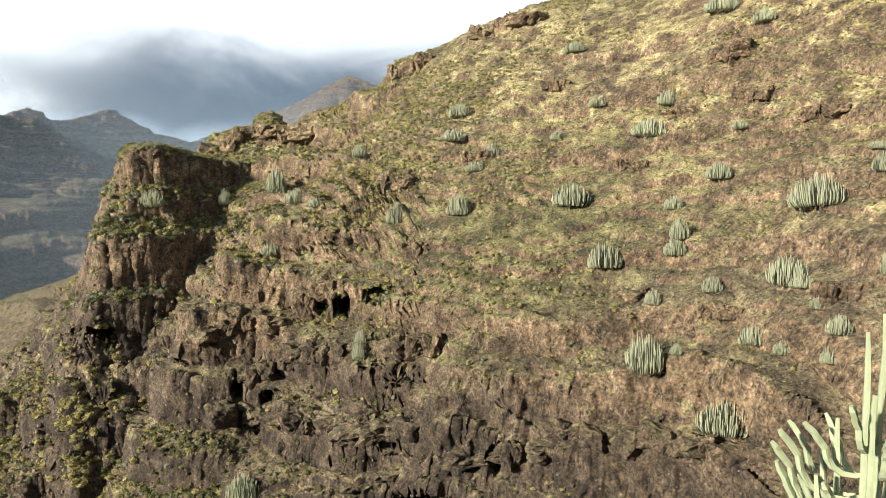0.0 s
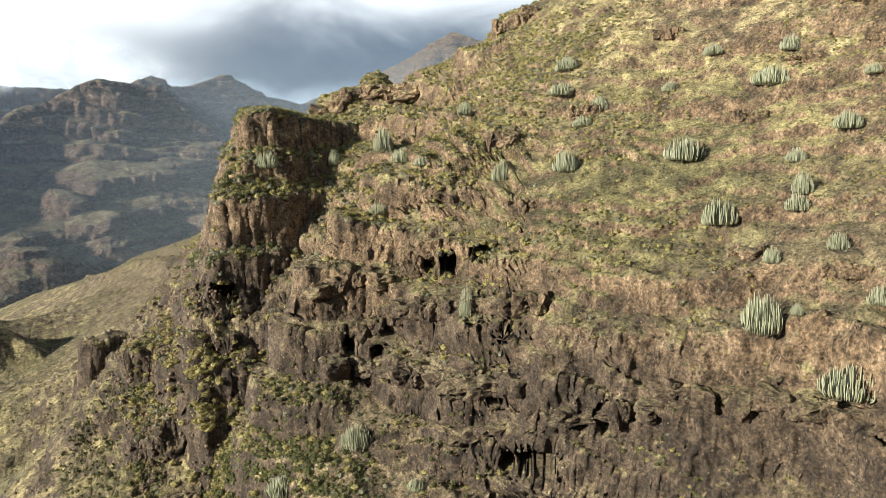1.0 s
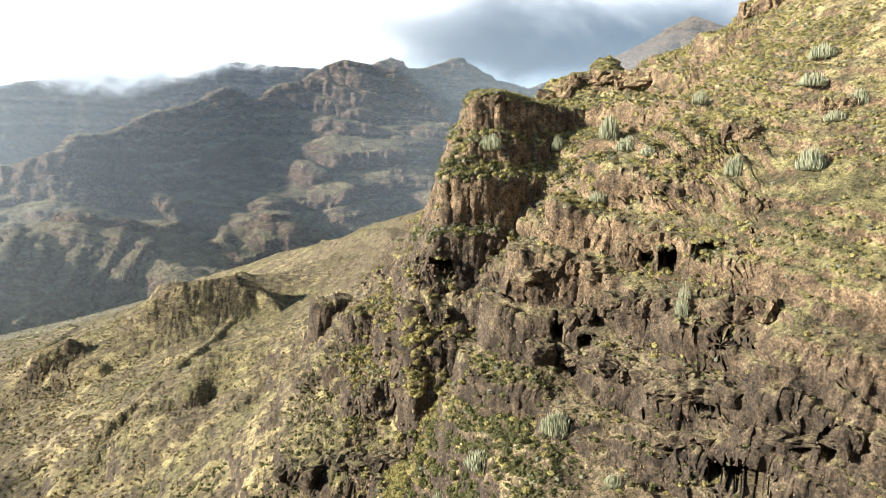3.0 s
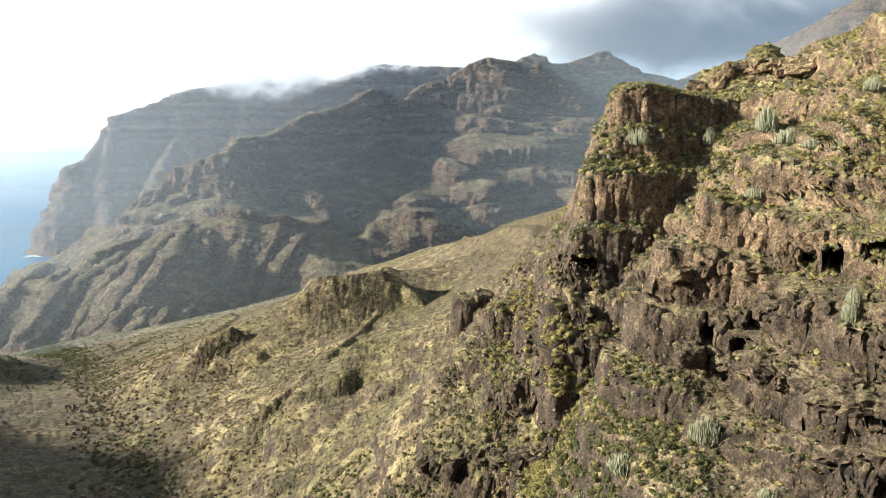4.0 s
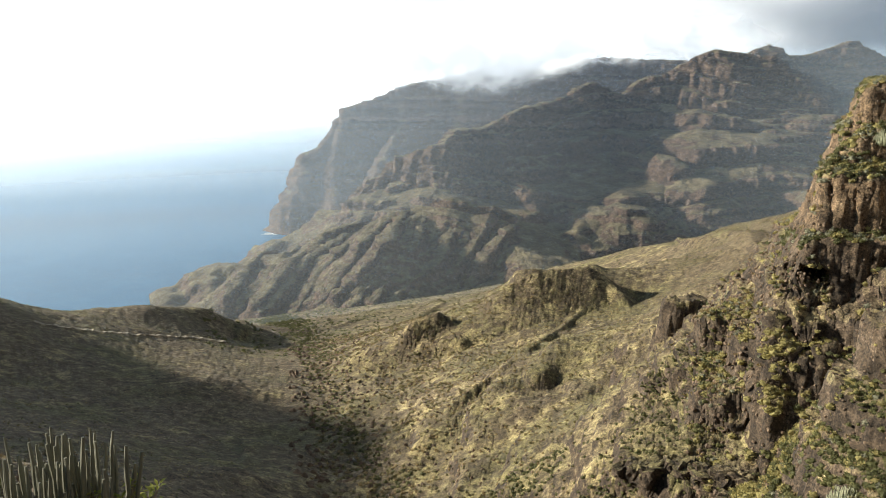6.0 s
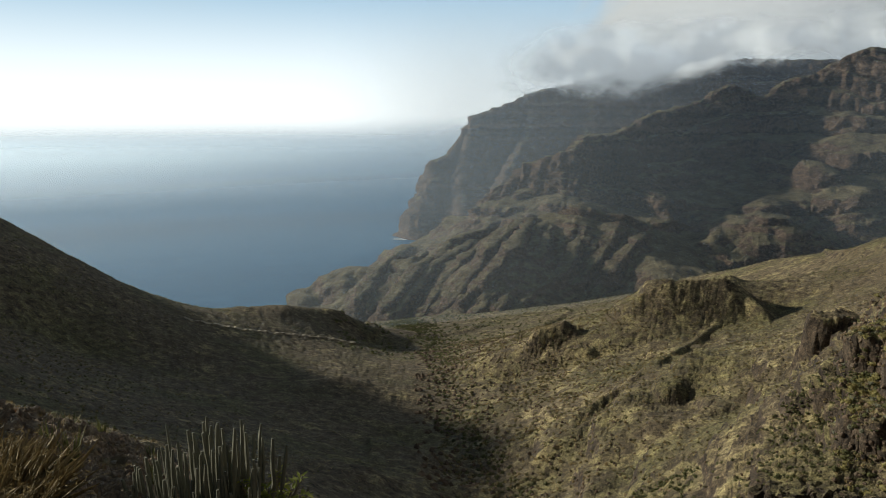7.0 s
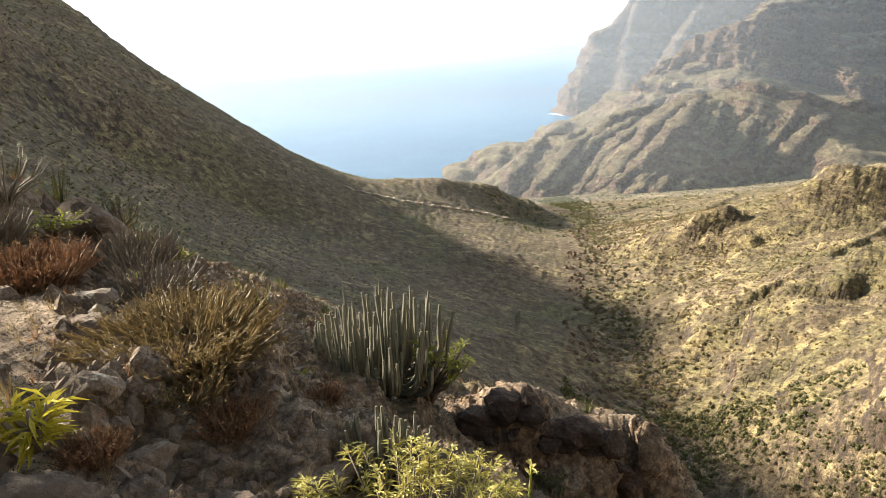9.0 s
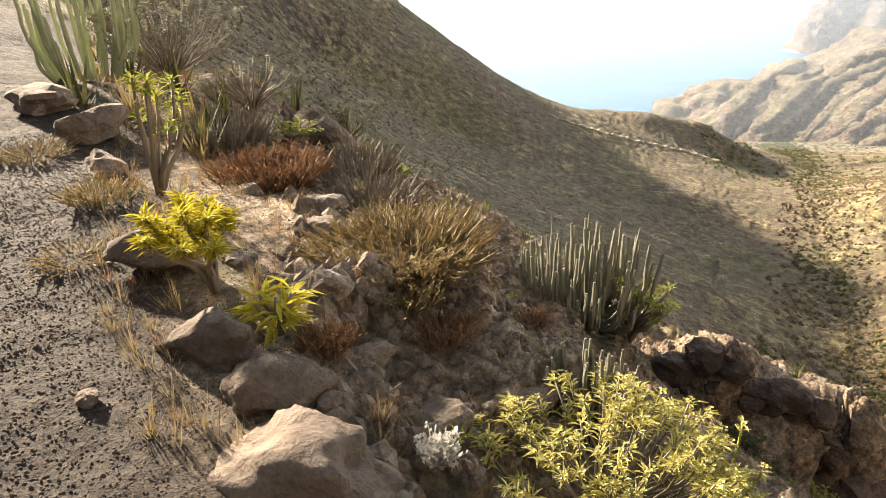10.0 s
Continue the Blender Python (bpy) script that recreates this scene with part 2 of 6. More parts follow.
class Relief:
    """A surface that is stretched over lines of known height, such as ridges and stream beds."""

    def __init__(self, lines, step=0.12):
        pts = []
        for line in lines:
            line = [spot(*p) for p in line]
            pts.append(line[0])
            for a, b in zip(line, line[1:]):
                far = math.hypot(0.5 * (a[0] + b[0]), 0.5 * (a[1] + b[1]))
                k = max(1, round(math.dist(a[:2], b[:2]) / (step * max(far, 3.0))))
                pts += [tuple(a[c] + (b[c] - a[c]) * j / k for c in range(3)) for j in range(1, k + 1)]
        p = np.array(pts)
        self.at, z = p[:, :2], p[:, 2]
        d = np.hypot(self.at[:, None, 0] - self.at[None, :, 0], self.at[:, None, 1] - self.at[None, :, 1])
        k = len(p)
        a = np.zeros((k + 3, k + 3))
        a[:k, :k] = -d - 0.02 * np.eye(k)
        a[:k, k], a[:k, k + 1:], a[k, :k], a[k + 1:, :k] = 1, self.at, 1, self.at.T
        self.w = np.linalg.solve(a, np.r_[z, 0, 0, 0])

    def __call__(self, x, y):
        out = self.w[-3] + self.w[-2] * x + self.w[-1] * y
        for (px, py), w in zip(self.at, self.w):
            out = out - w * np.hypot(x - px, y - py)
        return out


def sheet(name, height, turns, nears, fars, rows, mat, dense=1500, rough=None, heed=None):
    """A ground sheet in columns round the trail; its rows lie closer where the ground is steep."""
    turns = np.radians(np.asarray(turns, float))
    u = np.linspace(0, 1, dense)
    r = nears * (fars / nears) ** u
    x, y = -np.outer(np.sin(turns), r), np.outer(np.cos(turns), r)
    z = height(x, y)
    step = np.hypot(np.diff(r)[None, :], np.diff(z, axis=1)) / r[None, 1:]
    step = step * np.clip((r[None, 1:] - 0.6) / 2.0, 0.04, 1) * (1 if heed is None else heed(np.degrees(turns)[:, None], r[None, 1:])) + 0.05 * step.mean(axis=1, keepdims=True)
    run = np.c_[np.zeros(len(turns)), np.cumsum(step, axis=1)]
    run /= run[:, -1:]
    pad = np.pad(run, ((6, 6), (0, 0)), mode="edge")
    run = sum(pad[k:k + len(run)] for k in range(13)) / 13
    want = np.linspace(0, 1, rows)
    rr = np.stack([np.interp(want, run[c], r) for c in range(len(turns))])
    zz = np.stack([np.interp(rr[c], r, z[c]) for c in range(len(turns))])
    xx, yy = -np.sin(turns)[:, None] * rr, np.cos(turns)[:, None] * rr
    p = np.stack([xx, yy, zz], -1)
    if rough is not None:
        p = rough(p)
    co = p.reshape(-1, 3)
    c, q = len(turns), rows
    idx = np.arange(c * q).reshape(c, q)
    quads = np.stack([idx[:-1, :-1], idx[:-1, 1:], idx[1:, 1:], idx[1:, :-1]], -1).reshape(-1, 4)[:, ::-1]
    return grid_mesh(name, co, quads, mat), p


def grid_mesh(name, co, faces, mat, smooth=True):
    me = bpy.data.meshes.new(name)
    me.vertices.add(len(co))
    me.vertices.foreach_set("co", np.ascontiguousarray(co, dtype=np.float32).ravel())
    k = faces.shape[1]
    me.loops.add(faces.size)
    me.loops.foreach_set("vertex_index", np.ascontiguousarray(faces, dtype=np.int32).ravel())
    me.polygons.add(len(faces))
    me.polygons.foreach_set("loop_start", np.arange(0, faces.size, k, dtype=np.int32))
    me.polygons.foreach_set("use_smooth", np.full(len(faces), smooth))
    me.update(calc_edges=True)
    me.materials.append(mat)
    return new(name, me)


def slope_of(p):
    """Normals of a grid of points (columns, rows, 3)."""
    a, b = np.gradient(p, axis=0), np.gradient(p, axis=1)
    nn = np.cross(a, b)
    nn /= np.linalg.norm(nn, axis=-1, keepdims=True) + 1e-9
    return nn * np.sign(nn[..., 2:3] + 1e-9)


class Crests:
    """Heights under sharp crest lines: a cliff below the crest, then an even slope."""

    def __init__(self, lines, cliff, wall, slope, thick=0.0):
        self.parts = [(p, q) for line in lines for p, q in zip(line, line[1:])]
        self.cliff, self.wall, self.slope, self.thick = cliff, wall, slope, thick

    def __call__(self, x, y, loose=0.0):
        out, self.deep = np.full(np.shape(x), -1e4), np.zeros(np.shape(x))
        for a, b in self.parts:
            ux, uy = b[0] - a[0], b[1] - a[1]
            s = np.clip(((x - a[0]) * ux + (y - a[1]) * uy) / (ux * ux + uy * uy), 0, 1)
            d = np.maximum(np.hypot(x - a[0] - s * ux, y - a[1] - s * uy) - self.thick, 0)
            top = a[2] + s * (b[2] - a[2])
            c = self.cliff(top) * (1 + loose)
            fall = np.minimum(self.wall * d, c + self.slope * np.maximum(d - c / self.wall, 0))
            self.deep = np.where(top - fall > out, fall, self.deep)
            out = np.maximum(out, top - fall)
        return out


def places(lines):
    return [[spot(*p) for p in line] for line in lines]


def meet(height, turn, rise, first, last, lift=0.0):
    """The place where a line of sight from the trail meets a surface."""
    r = np.linspace(first, last, 900)
    z = height(-r * math.sin(radians(turn)), r * math.cos(radians(turn)))
    over = z - (EYE + r * math.tan(radians(rise)))
    k = int(np.argmax(over >= 0)) if (over >= 0).any() else int(np.argmax(over))
    return (-r[k] * math.sin(radians(turn)), r[k] * math.cos(radians(turn)), float(z[k]) + lift)


# bearing, distance, angle above the trail's level
# crest of the big slope and the hill behind the trail
HILLS = [
    [(-29, 150, 4.2), (-34.6, 140, 8.5), (-40.7, 135, 11.2), (-44, 135, 12.4), (-48, 138, 12.9), (-57, 140, 15), (-67, 135, 18), (-85, 110, 24),
     (-120, 90, 28), (-170, 85, 26), (135, 85, 14), (105, 95, 3)],
    [(-34, 260, 3), (-50, 260, 6), (-75, 240, 10), (-120, 220, 12), (180, 220, 12), (130, 220, 10)],
    [(-30.7, 108, 1.0), (-25.6, 100, -1.6), (-23.1, 96, -4.7), (-19.6, 92, -8.1), (-18.7, 90, -9.6), (-18.9, 89, -12.4), (-18.7, 87.5, -14.6), (-20, 85, -16.9), (-22.3, 84, -18.2)],
    [(-37.7, 88, -1.5), (-46.5, 86, -1.2), (-57, 82, 0), (-66, 75, 1)],
    [(-29, 84, -9.3), (-37, 74, -9), (-49, 72, -8), (-60, 66, -8)],
]
# the dark cliff, its head and foot
CLIFFS = [
    [(-22.3, 85, -17), (-30.6, 74, -17), (-37, 66, -16.2), (-54.5, 58, -17), (-68, 50, -18)],
    [(-33.5, 66, -28.5), (-37, 62, -29), (-54, 54, -31), (-70, 44, -34)],
]
# gully between tower and slope, and the apron under it
GULLY = [
    [(-26, 118, -3.5), (-22.5, 112, -8), (-19.8, 110, -12), (-18.2, 107, -14.8), (-15.9, 103, -18.7), (-12.3, 98, -22.7), (-9.5, 94, -25.7), (-7.5, 90, -29)],
    [(-18.7, 85, -17.6), (-23, 81, -19.8), (-27.5, 76, -21.2), (-31, 71, -23.8), (-33, 67, -27.2)],
    [(-15, 82, -23.6), (-18, 75, -24.2), (-24, 71, -25.4), (-29, 66, -27.2)],
    [(-7, 84, -31), (-12, 80, -29.5), (-18, 65, -30.5), (-25, 60, -31.5), (-31, 56, -34)],
]
# rock tower, step by step
TOWER_FOOT = [
    [(-24, 164, 4.2), (-27.2, 160, 3.9)],
    [(-14.5, 165, -3), (-20, 180, 0), (-28, 190, 3)],
    [(-8.9, 130, -13.1), (-6.3, 128, -14.6), (-5.9, 125, -16.9), (-6.9, 121, -19), (-12, 112, -20)],
    [(-0.9, 105, -24.6), (-6, 102, -24), (-9.9, 100, -24.5)],
    [(-0.5, 101, -28.5), (-10, 96, -29)],
]
# sunlit side of the valley
SUNNY_SIDE = [
    [(-5.8, 215, -13.4), (-2.8, 225, -14.8), (-0.8, 300, -13.8), (2.8, 330, -11.3), (8.3, 325, -12.1), (10, 300, -14.5), (12.5, 320, -15.8),
     (16.1, 330, -16.4), (20, 380, -16.8)],
    [(0, 160, -20), (5, 180, -20.5), (14.4, 175, -23.1)],
    [(5, 200, -17.2), (11.5, 130, -28.3)],
]
# stream to the beach, and its upper course
STREAM = [
    [(-100, 25, -25), (-75, 32, -42), (-50, 40, -45), (-25, 52, -44), (-8, 70, -43), (10, 85, -42), (16.5, 100, -36), (18, 150, -28.4), (20, 172, -26.4),
     (22.7, 215, -22.8), (23.2, 300, -18.9), (24.5, 450, -16.8), (27, 650, -15.4), (29, 850, -14.4)],
    [(-14, 400, -5), (-10.4, 400, -7.1), (-6.7, 430, -7.9), (0, 480, -10), (5, 520, -11.4), (10, 560, -13.6)],
    [(-14, 600, -9), (-5, 620, -10.6), (2, 660, -11.6), (8, 700, -12.6), (15, 750, -14), (24, 850, -14.4)],
    [(0, 400, -12.8), (5, 420, -13.5), (10, 450, -15)],
    [(-30, 400, -6), (-25, 800, -5), (-60, 600, 2)],
]
# shaded side: knoll, ridge and slope, and an unseen spur added to cast shadow
SHADED_SIDE = [
    [(43.5, 400, -14), (39.5, 390, -13.7), (36, 400, -13.8), (32.1, 420, -14.2), (30, 400, -16.8), (27, 380, -17.8)],
    # beyond bearing 62 the ridge is unseen, its heights set for its shadow
    [(43.5, 420, -14), (46.4, 450, -12.3), (49.8, 440, -10.7), (51.4, 432, -9.4), (52.7, 428, -7.8), (54.9, 420, -6.9), (56.1, 415, -6.7), (59.5, 405, -2.8), (61.1, 400, -0.7), (64, 395, 1.6), (66, 392, 1.4),
     (68, 390, 0.7), (70.5, 388, 0.1), (73, 386, -0.6), (80, 385, -0.6), (90, 385, 0.2), (105, 380, 2)],
    [(33, 860, -14.5), (40, 700, -17.6), (50, 720, -17.2), (65, 800, -15.6), (85, 850, -14.8), (110, 800, -14)],
    [(50, 250, -16), (40, 250, -18.5), (32, 250, -19.5), (27, 230, -22)],
    [(66, 230, -6), (60, 250, -10.5)],
    # added spur out of view that shades the valley floor
    [(70, 268, 2.8), (75, 258, 3.4), (85, 250, 3.6), (95, 255, 3.6)],
    [(55, 70, -19.5), (47, 75, -22.5), (38, 80, -27), (28, 90, -31), (22, 95, -33)],
    [(50, 140, -21), (40, 140, -23.5), (30, 140, -26)],
]
# trail and the slope below it
TRAILSIDE = [
    [(81.8, 2.54, -32.2), (80.7, 5.05, -17.6), (80.2, 11.36, -7.9), (79.4, 25.37, -3.4)],
    [(69.2, 2.3, -34.8), (66.8, 3.81, -23.0), (72.2, 5.19, -16.9)],
    [(65.8, 8.42, -10.1), (62.6, 8.43, -13.3), (58.2, 8.44, -17.3), (46.9, 9.45, -22.0), (41.2, 7.05, -26.9), (36.1, 6.25, -29.6), (30.2, 5.64, -29.8), (19.9, 6.01, -31.4)],
    [(29.8, 5.43, -36.7), (20.0, 5.71, -39.9)],
    [(69.3, 16.41, -12.7), (59.6, 16.43, -20.5), (46.9, 17.45, -27.4), (35.3, 14.44, -35.2), (20.8, 12.41, -41.0), (2.2, 8.33, -43.8)],
    [(58.4, 4.43, -21.4), (49.3, 4.05, -26.2), (40.5, 3.65, -30.6), (31.6, 3.94, -34.3), (22.4, 4.41, -38.2), (5.4, 3.34, -43.9)],
    [(49.0, 2.65, -35.8), (24.3, 2.42, -45.6)],
    [(-30.5, 6.45, -42.9), (-58.1, 5.42, -39.7), (-64.6, 3.89, -27.4)],
    [(-31.3, 2.45, -44.2), (-60.1, 3.01, -30.2)],
    [(-90, 1.0, -58), (90, 1.0, -57)],
    [(-130, 3, -22), (180, 4, -14), (140, 3, -22), (110, 6, -6), (120, 15, 4), (180, 12, 10)],
]
LAND = HILLS + CLIFFS + GULLY + TOWER_FOOT + SUNNY_SIDE + STREAM + SHADED_SIDE + TRAILSIDE
# edges and feet of the tower's rock bands, from the caprock down
TOWER = [
    [(-14.7, 130.0, 1.9), (-16.4, 131.0, 2.1), (-18.8, 133.8, 1.4), (-22.2, 137.9, 0.9), (-25.6, 142.0, 0.4)],
    [(-14.6, 129.4, -0.6), (-16.3, 130.2, -0.5), (-17.1, 131.2, -0.5), (-20.5, 135.3, -0.6), (-24.3, 139.8, -0.7)],
    [(-13.7, 126.2, -1.9), (-15.4, 126.2, -2.0), (-16.2, 126.9, -2.0), (-19.6, 131.0, -2.0), (-23.0, 135.1, -2.0)],
    [(-13.4, 125.7, -2.8), (-15.1, 125.7, -2.9), (-16.2, 126.4, -2.9), (-19.6, 130.5, -3.0), (-22.6, 134.1, -3.1)],
    [(-12.8, 121.3, -4.3), (-14.5, 121.3, -4.3), (-16.2, 122.0, -4.4), (-18.8, 125.1, -4.3), (-21.3, 128.1, -4.3)],
    [(-12.1, 120.2, -8.0), (-13.8, 120.2, -7.9), (-14.4, 120.2, -7.9), (-17.0, 121.9, -7.7), (-20.0, 125.5, -7.5)],
    [(-11.9, 117.6, -8.5), (-13.6, 117.6, -8.5), (-14.4, 117.6, -8.5), (-18.3, 120.8, -8.6)],
    [(-10.4, 116.4, -11.4), (-12.1, 116.4, -11.5), (-13.5, 116.4, -11.5), (-18.0, 119.3, -12.0)],
]
TOWER_SIDE = [
    [(-21.3, 156, 3.2), (-24.3, 162, 4.2)],
    [(-13.2, 142, -4.5), (-10.6, 142, -9.5), (-8.6, 142, -13.2)],
    [(-17, 112, -13.5), (-13, 113, -14.5), (-9.5, 116, -14.6)],
]


class Terraces:
    """Rock bands and ledges one above another, each given by its edges from the top down."""

    def __init__(self, lines):
        self.lines = [([-p[0] for p in line], [p[1] for p in line], [spot(*p)[2] for p in line]) for line in lines]

    def __call__(self, x, y):
        p = np.stack([np.ravel(x), np.ravel(y), 0 * np.ravel(x)], -1)
        far, turn = np.hypot(x, y), np.degrees(np.arctan2(-x, y))
        far = far + (0.7 * fractal(p, 0.16, 3, 74, 0.6) + 0.5 * fractal(p, 0.5, 2, 75, 0.6, True)).reshape(np.shape(x))
        east = -turn + 0.35 * noise3(p, 0.2, 76).reshape(np.shape(x))
        edges = []
        for a, f, z in self.lines:
            past = np.maximum(a[0] - east, 0) * 3.2 + np.maximum(east - a[-1], 0) * 1.2
            edges.append((np.interp(east, a, f), np.interp(east, a, z) - past * np.radians(1) * 125))
        out = edges[0][1] + 0.06 * np.maximum(far - edges[0][0], 0) - 1.5 * np.maximum(far - edges[0][0] - 14, 0)
        for (f1, z1), (f2, z2) in zip(edges, edges[1:]):
            s = np.clip((f1 - far) / np.maximum(f1 - f2, 0.2), 0, 1)
            out = np.where(far < f1, z1 + s * (z2 - z1), out)
        last = edges[-1]
        return np.where(far < last[0], last[1] - 1.3 * (last[0] - far), out)


# crests of the layered massif across the valley: bearing, distance, angle
MASSIF = [
    # western spur with its shadowed eastern edge
    [(3.5, 1160, 2.1), (6.0, 1120, 0.7), (8.4, 1080, 0.3), (10.6, 1045, -1.0), (9.2, 985, -3.5), (8.2, 950, -5.2), (7.1, 925, -6.1), (7.3, 905, -7.6),
     (6.8, 875, -9.3), (8.9, 800, -11.4), (11.3, 725, -14.3)],
    # palisade and the toe that runs down to the sea
    [(10.6, 1055, -1.0), (11.9, 1030, -1.4), (13.3, 1000, -1.4), (14.2, 975, -2.5), (17.9, 1008, -3.7), (19.6, 1026, -5.3), (21.6, 1045, -7.3), (23.3, 1035, -9.7),
     (26.5, 1000, -9.6), (29.0, 955, -11.0), (30.8, 928, -12.1), (33.4, 895, -13.9)],
    [(14.2, 975, -2.5), (13.9, 968, -4.3), (13.7, 958, -6.9)],
]
MASSIF_EAST = [
    [(1.1, 1190, 1.2), (2.4, 1180, 1.7), (3.5, 1170, 2.2), (4.7, 1150, 0.9), (2.8, 1120, -1.2), (1.7, 1095, -3.1), (2.4, 1060, -6.1), (3.2, 1000, -9.5)],
    [(-1.8, 1230, 2.7), (-3.4, 1235, 3.5), (-5.0, 1240, 4.3), (-6.7, 1220, 3.1), (-7.4, 1190, 0.7), (-9.8, 1150, -2.2), (-11.4, 1120, -3.8), (-11.2, 1080, -6.3), (-9.7, 1020, -9.3)],
    [(-8.5, 1270, 4.6), (-10.0, 1250, 2.7), (-11.6, 1230, 1.1), (-12.7, 1200, -1.3), (-13.5, 1150, -5.0)],
]
MASSIF_CREST = [
    [(1.1, 1190, 1.2), (-0.1, 1210, 2.3), (-1.8, 1230, 2.7), (-5.0, 1240, 4.3), (-7.1, 1260, 3.9), (-8.5, 1270, 4.6), (-9.9, 1290, 3.8), (-11.1, 1400, 3.9), (-13.4, 1420, 4.7),
     (-16.1, 1450, 3.2), (-18.8, 1480, 2.6), (-24, 1500, 4.2), (-30, 1450, 7.6), (-34, 1450, 6.2), (-45, 1450, 8)],
    [(-30, 1450, 7.6), (-26.5, 1400, 4.4), (-23, 1340, 1.5)],
]
# ribs of the scree fan under the palisade: bearing and angle of their upper end, middle and foot
SCREE_RIBS = [
    [(26.5, -9.8), (28.7, -12.0), (30.6, -14.1)], [(23.3, -10.0), (25.7, -12.1), (28.5, -14.8)], [(19.5, -7.9), (23.3, -10.2), (27.4, -15.0)],
    [(17.6, -7.6), (20.6, -11.2), (23.6, -15.1)], [(17.0, -7.6), (18.6, -10.9), (22.4, -14.4)], [(15.6, -8.1), (16.6, -11.4), (19.6, -15.0)],
    [(13.6, -9.0), (14.5, -12.3), (18.4, -15.0)], [(11.0, -8.4), (11.9, -11.2), (15.4, -14.8)], [(8.8, -8.4), (9.3, -9.9), (12.8, -14.5)],
]
HEADLAND = [
    [(26.9, 1385, -9.4), (25.4, 1400, -6.3), (24.5, 1415, -3.2), (23.2, 1425, -2.7), (21.4, 1450, 0.2), (19.5, 1470, 0.8), (17.3, 1500, 1.8), (14.8, 1560, 2.3), (9.9, 1650, 3.3),
     (2.4, 1750, 3.9), (-8, 1800, 3.4)],
    [(17.3, 1495, 1.6), (17.4, 1415, -1.2), (18.9, 1335, -3.7)],
    [(12.6, 1580, 2.2), (13.1, 1450, -1.0), (13.6, 1370, -4.3)],
    [(21.4, 1450, 0.2), (22.3, 1395, -3.6), (22.2, 1320, -7.4)],
]


CAVES = [(-30.0, 83, -9.6, 0.5, 0.6), (-28.4, 84, -9.5, 0.45, 0.6), (-32.6, 83, -8.6, 0.9, 0.55), (-36.4, 64, -24.2, 2.0, 0.65), (-41.5, 61, -20.9, 0.6, 0.9),
         (-10.9, 118, -11.0, 0.6, 0.45), (-12.6, 117, -11.2, 0.8, 0.5), (-24.4, 85, -16.2, 0.6, 0.6), (-21.6, 86, -15.4, 0.5, 0.5)]


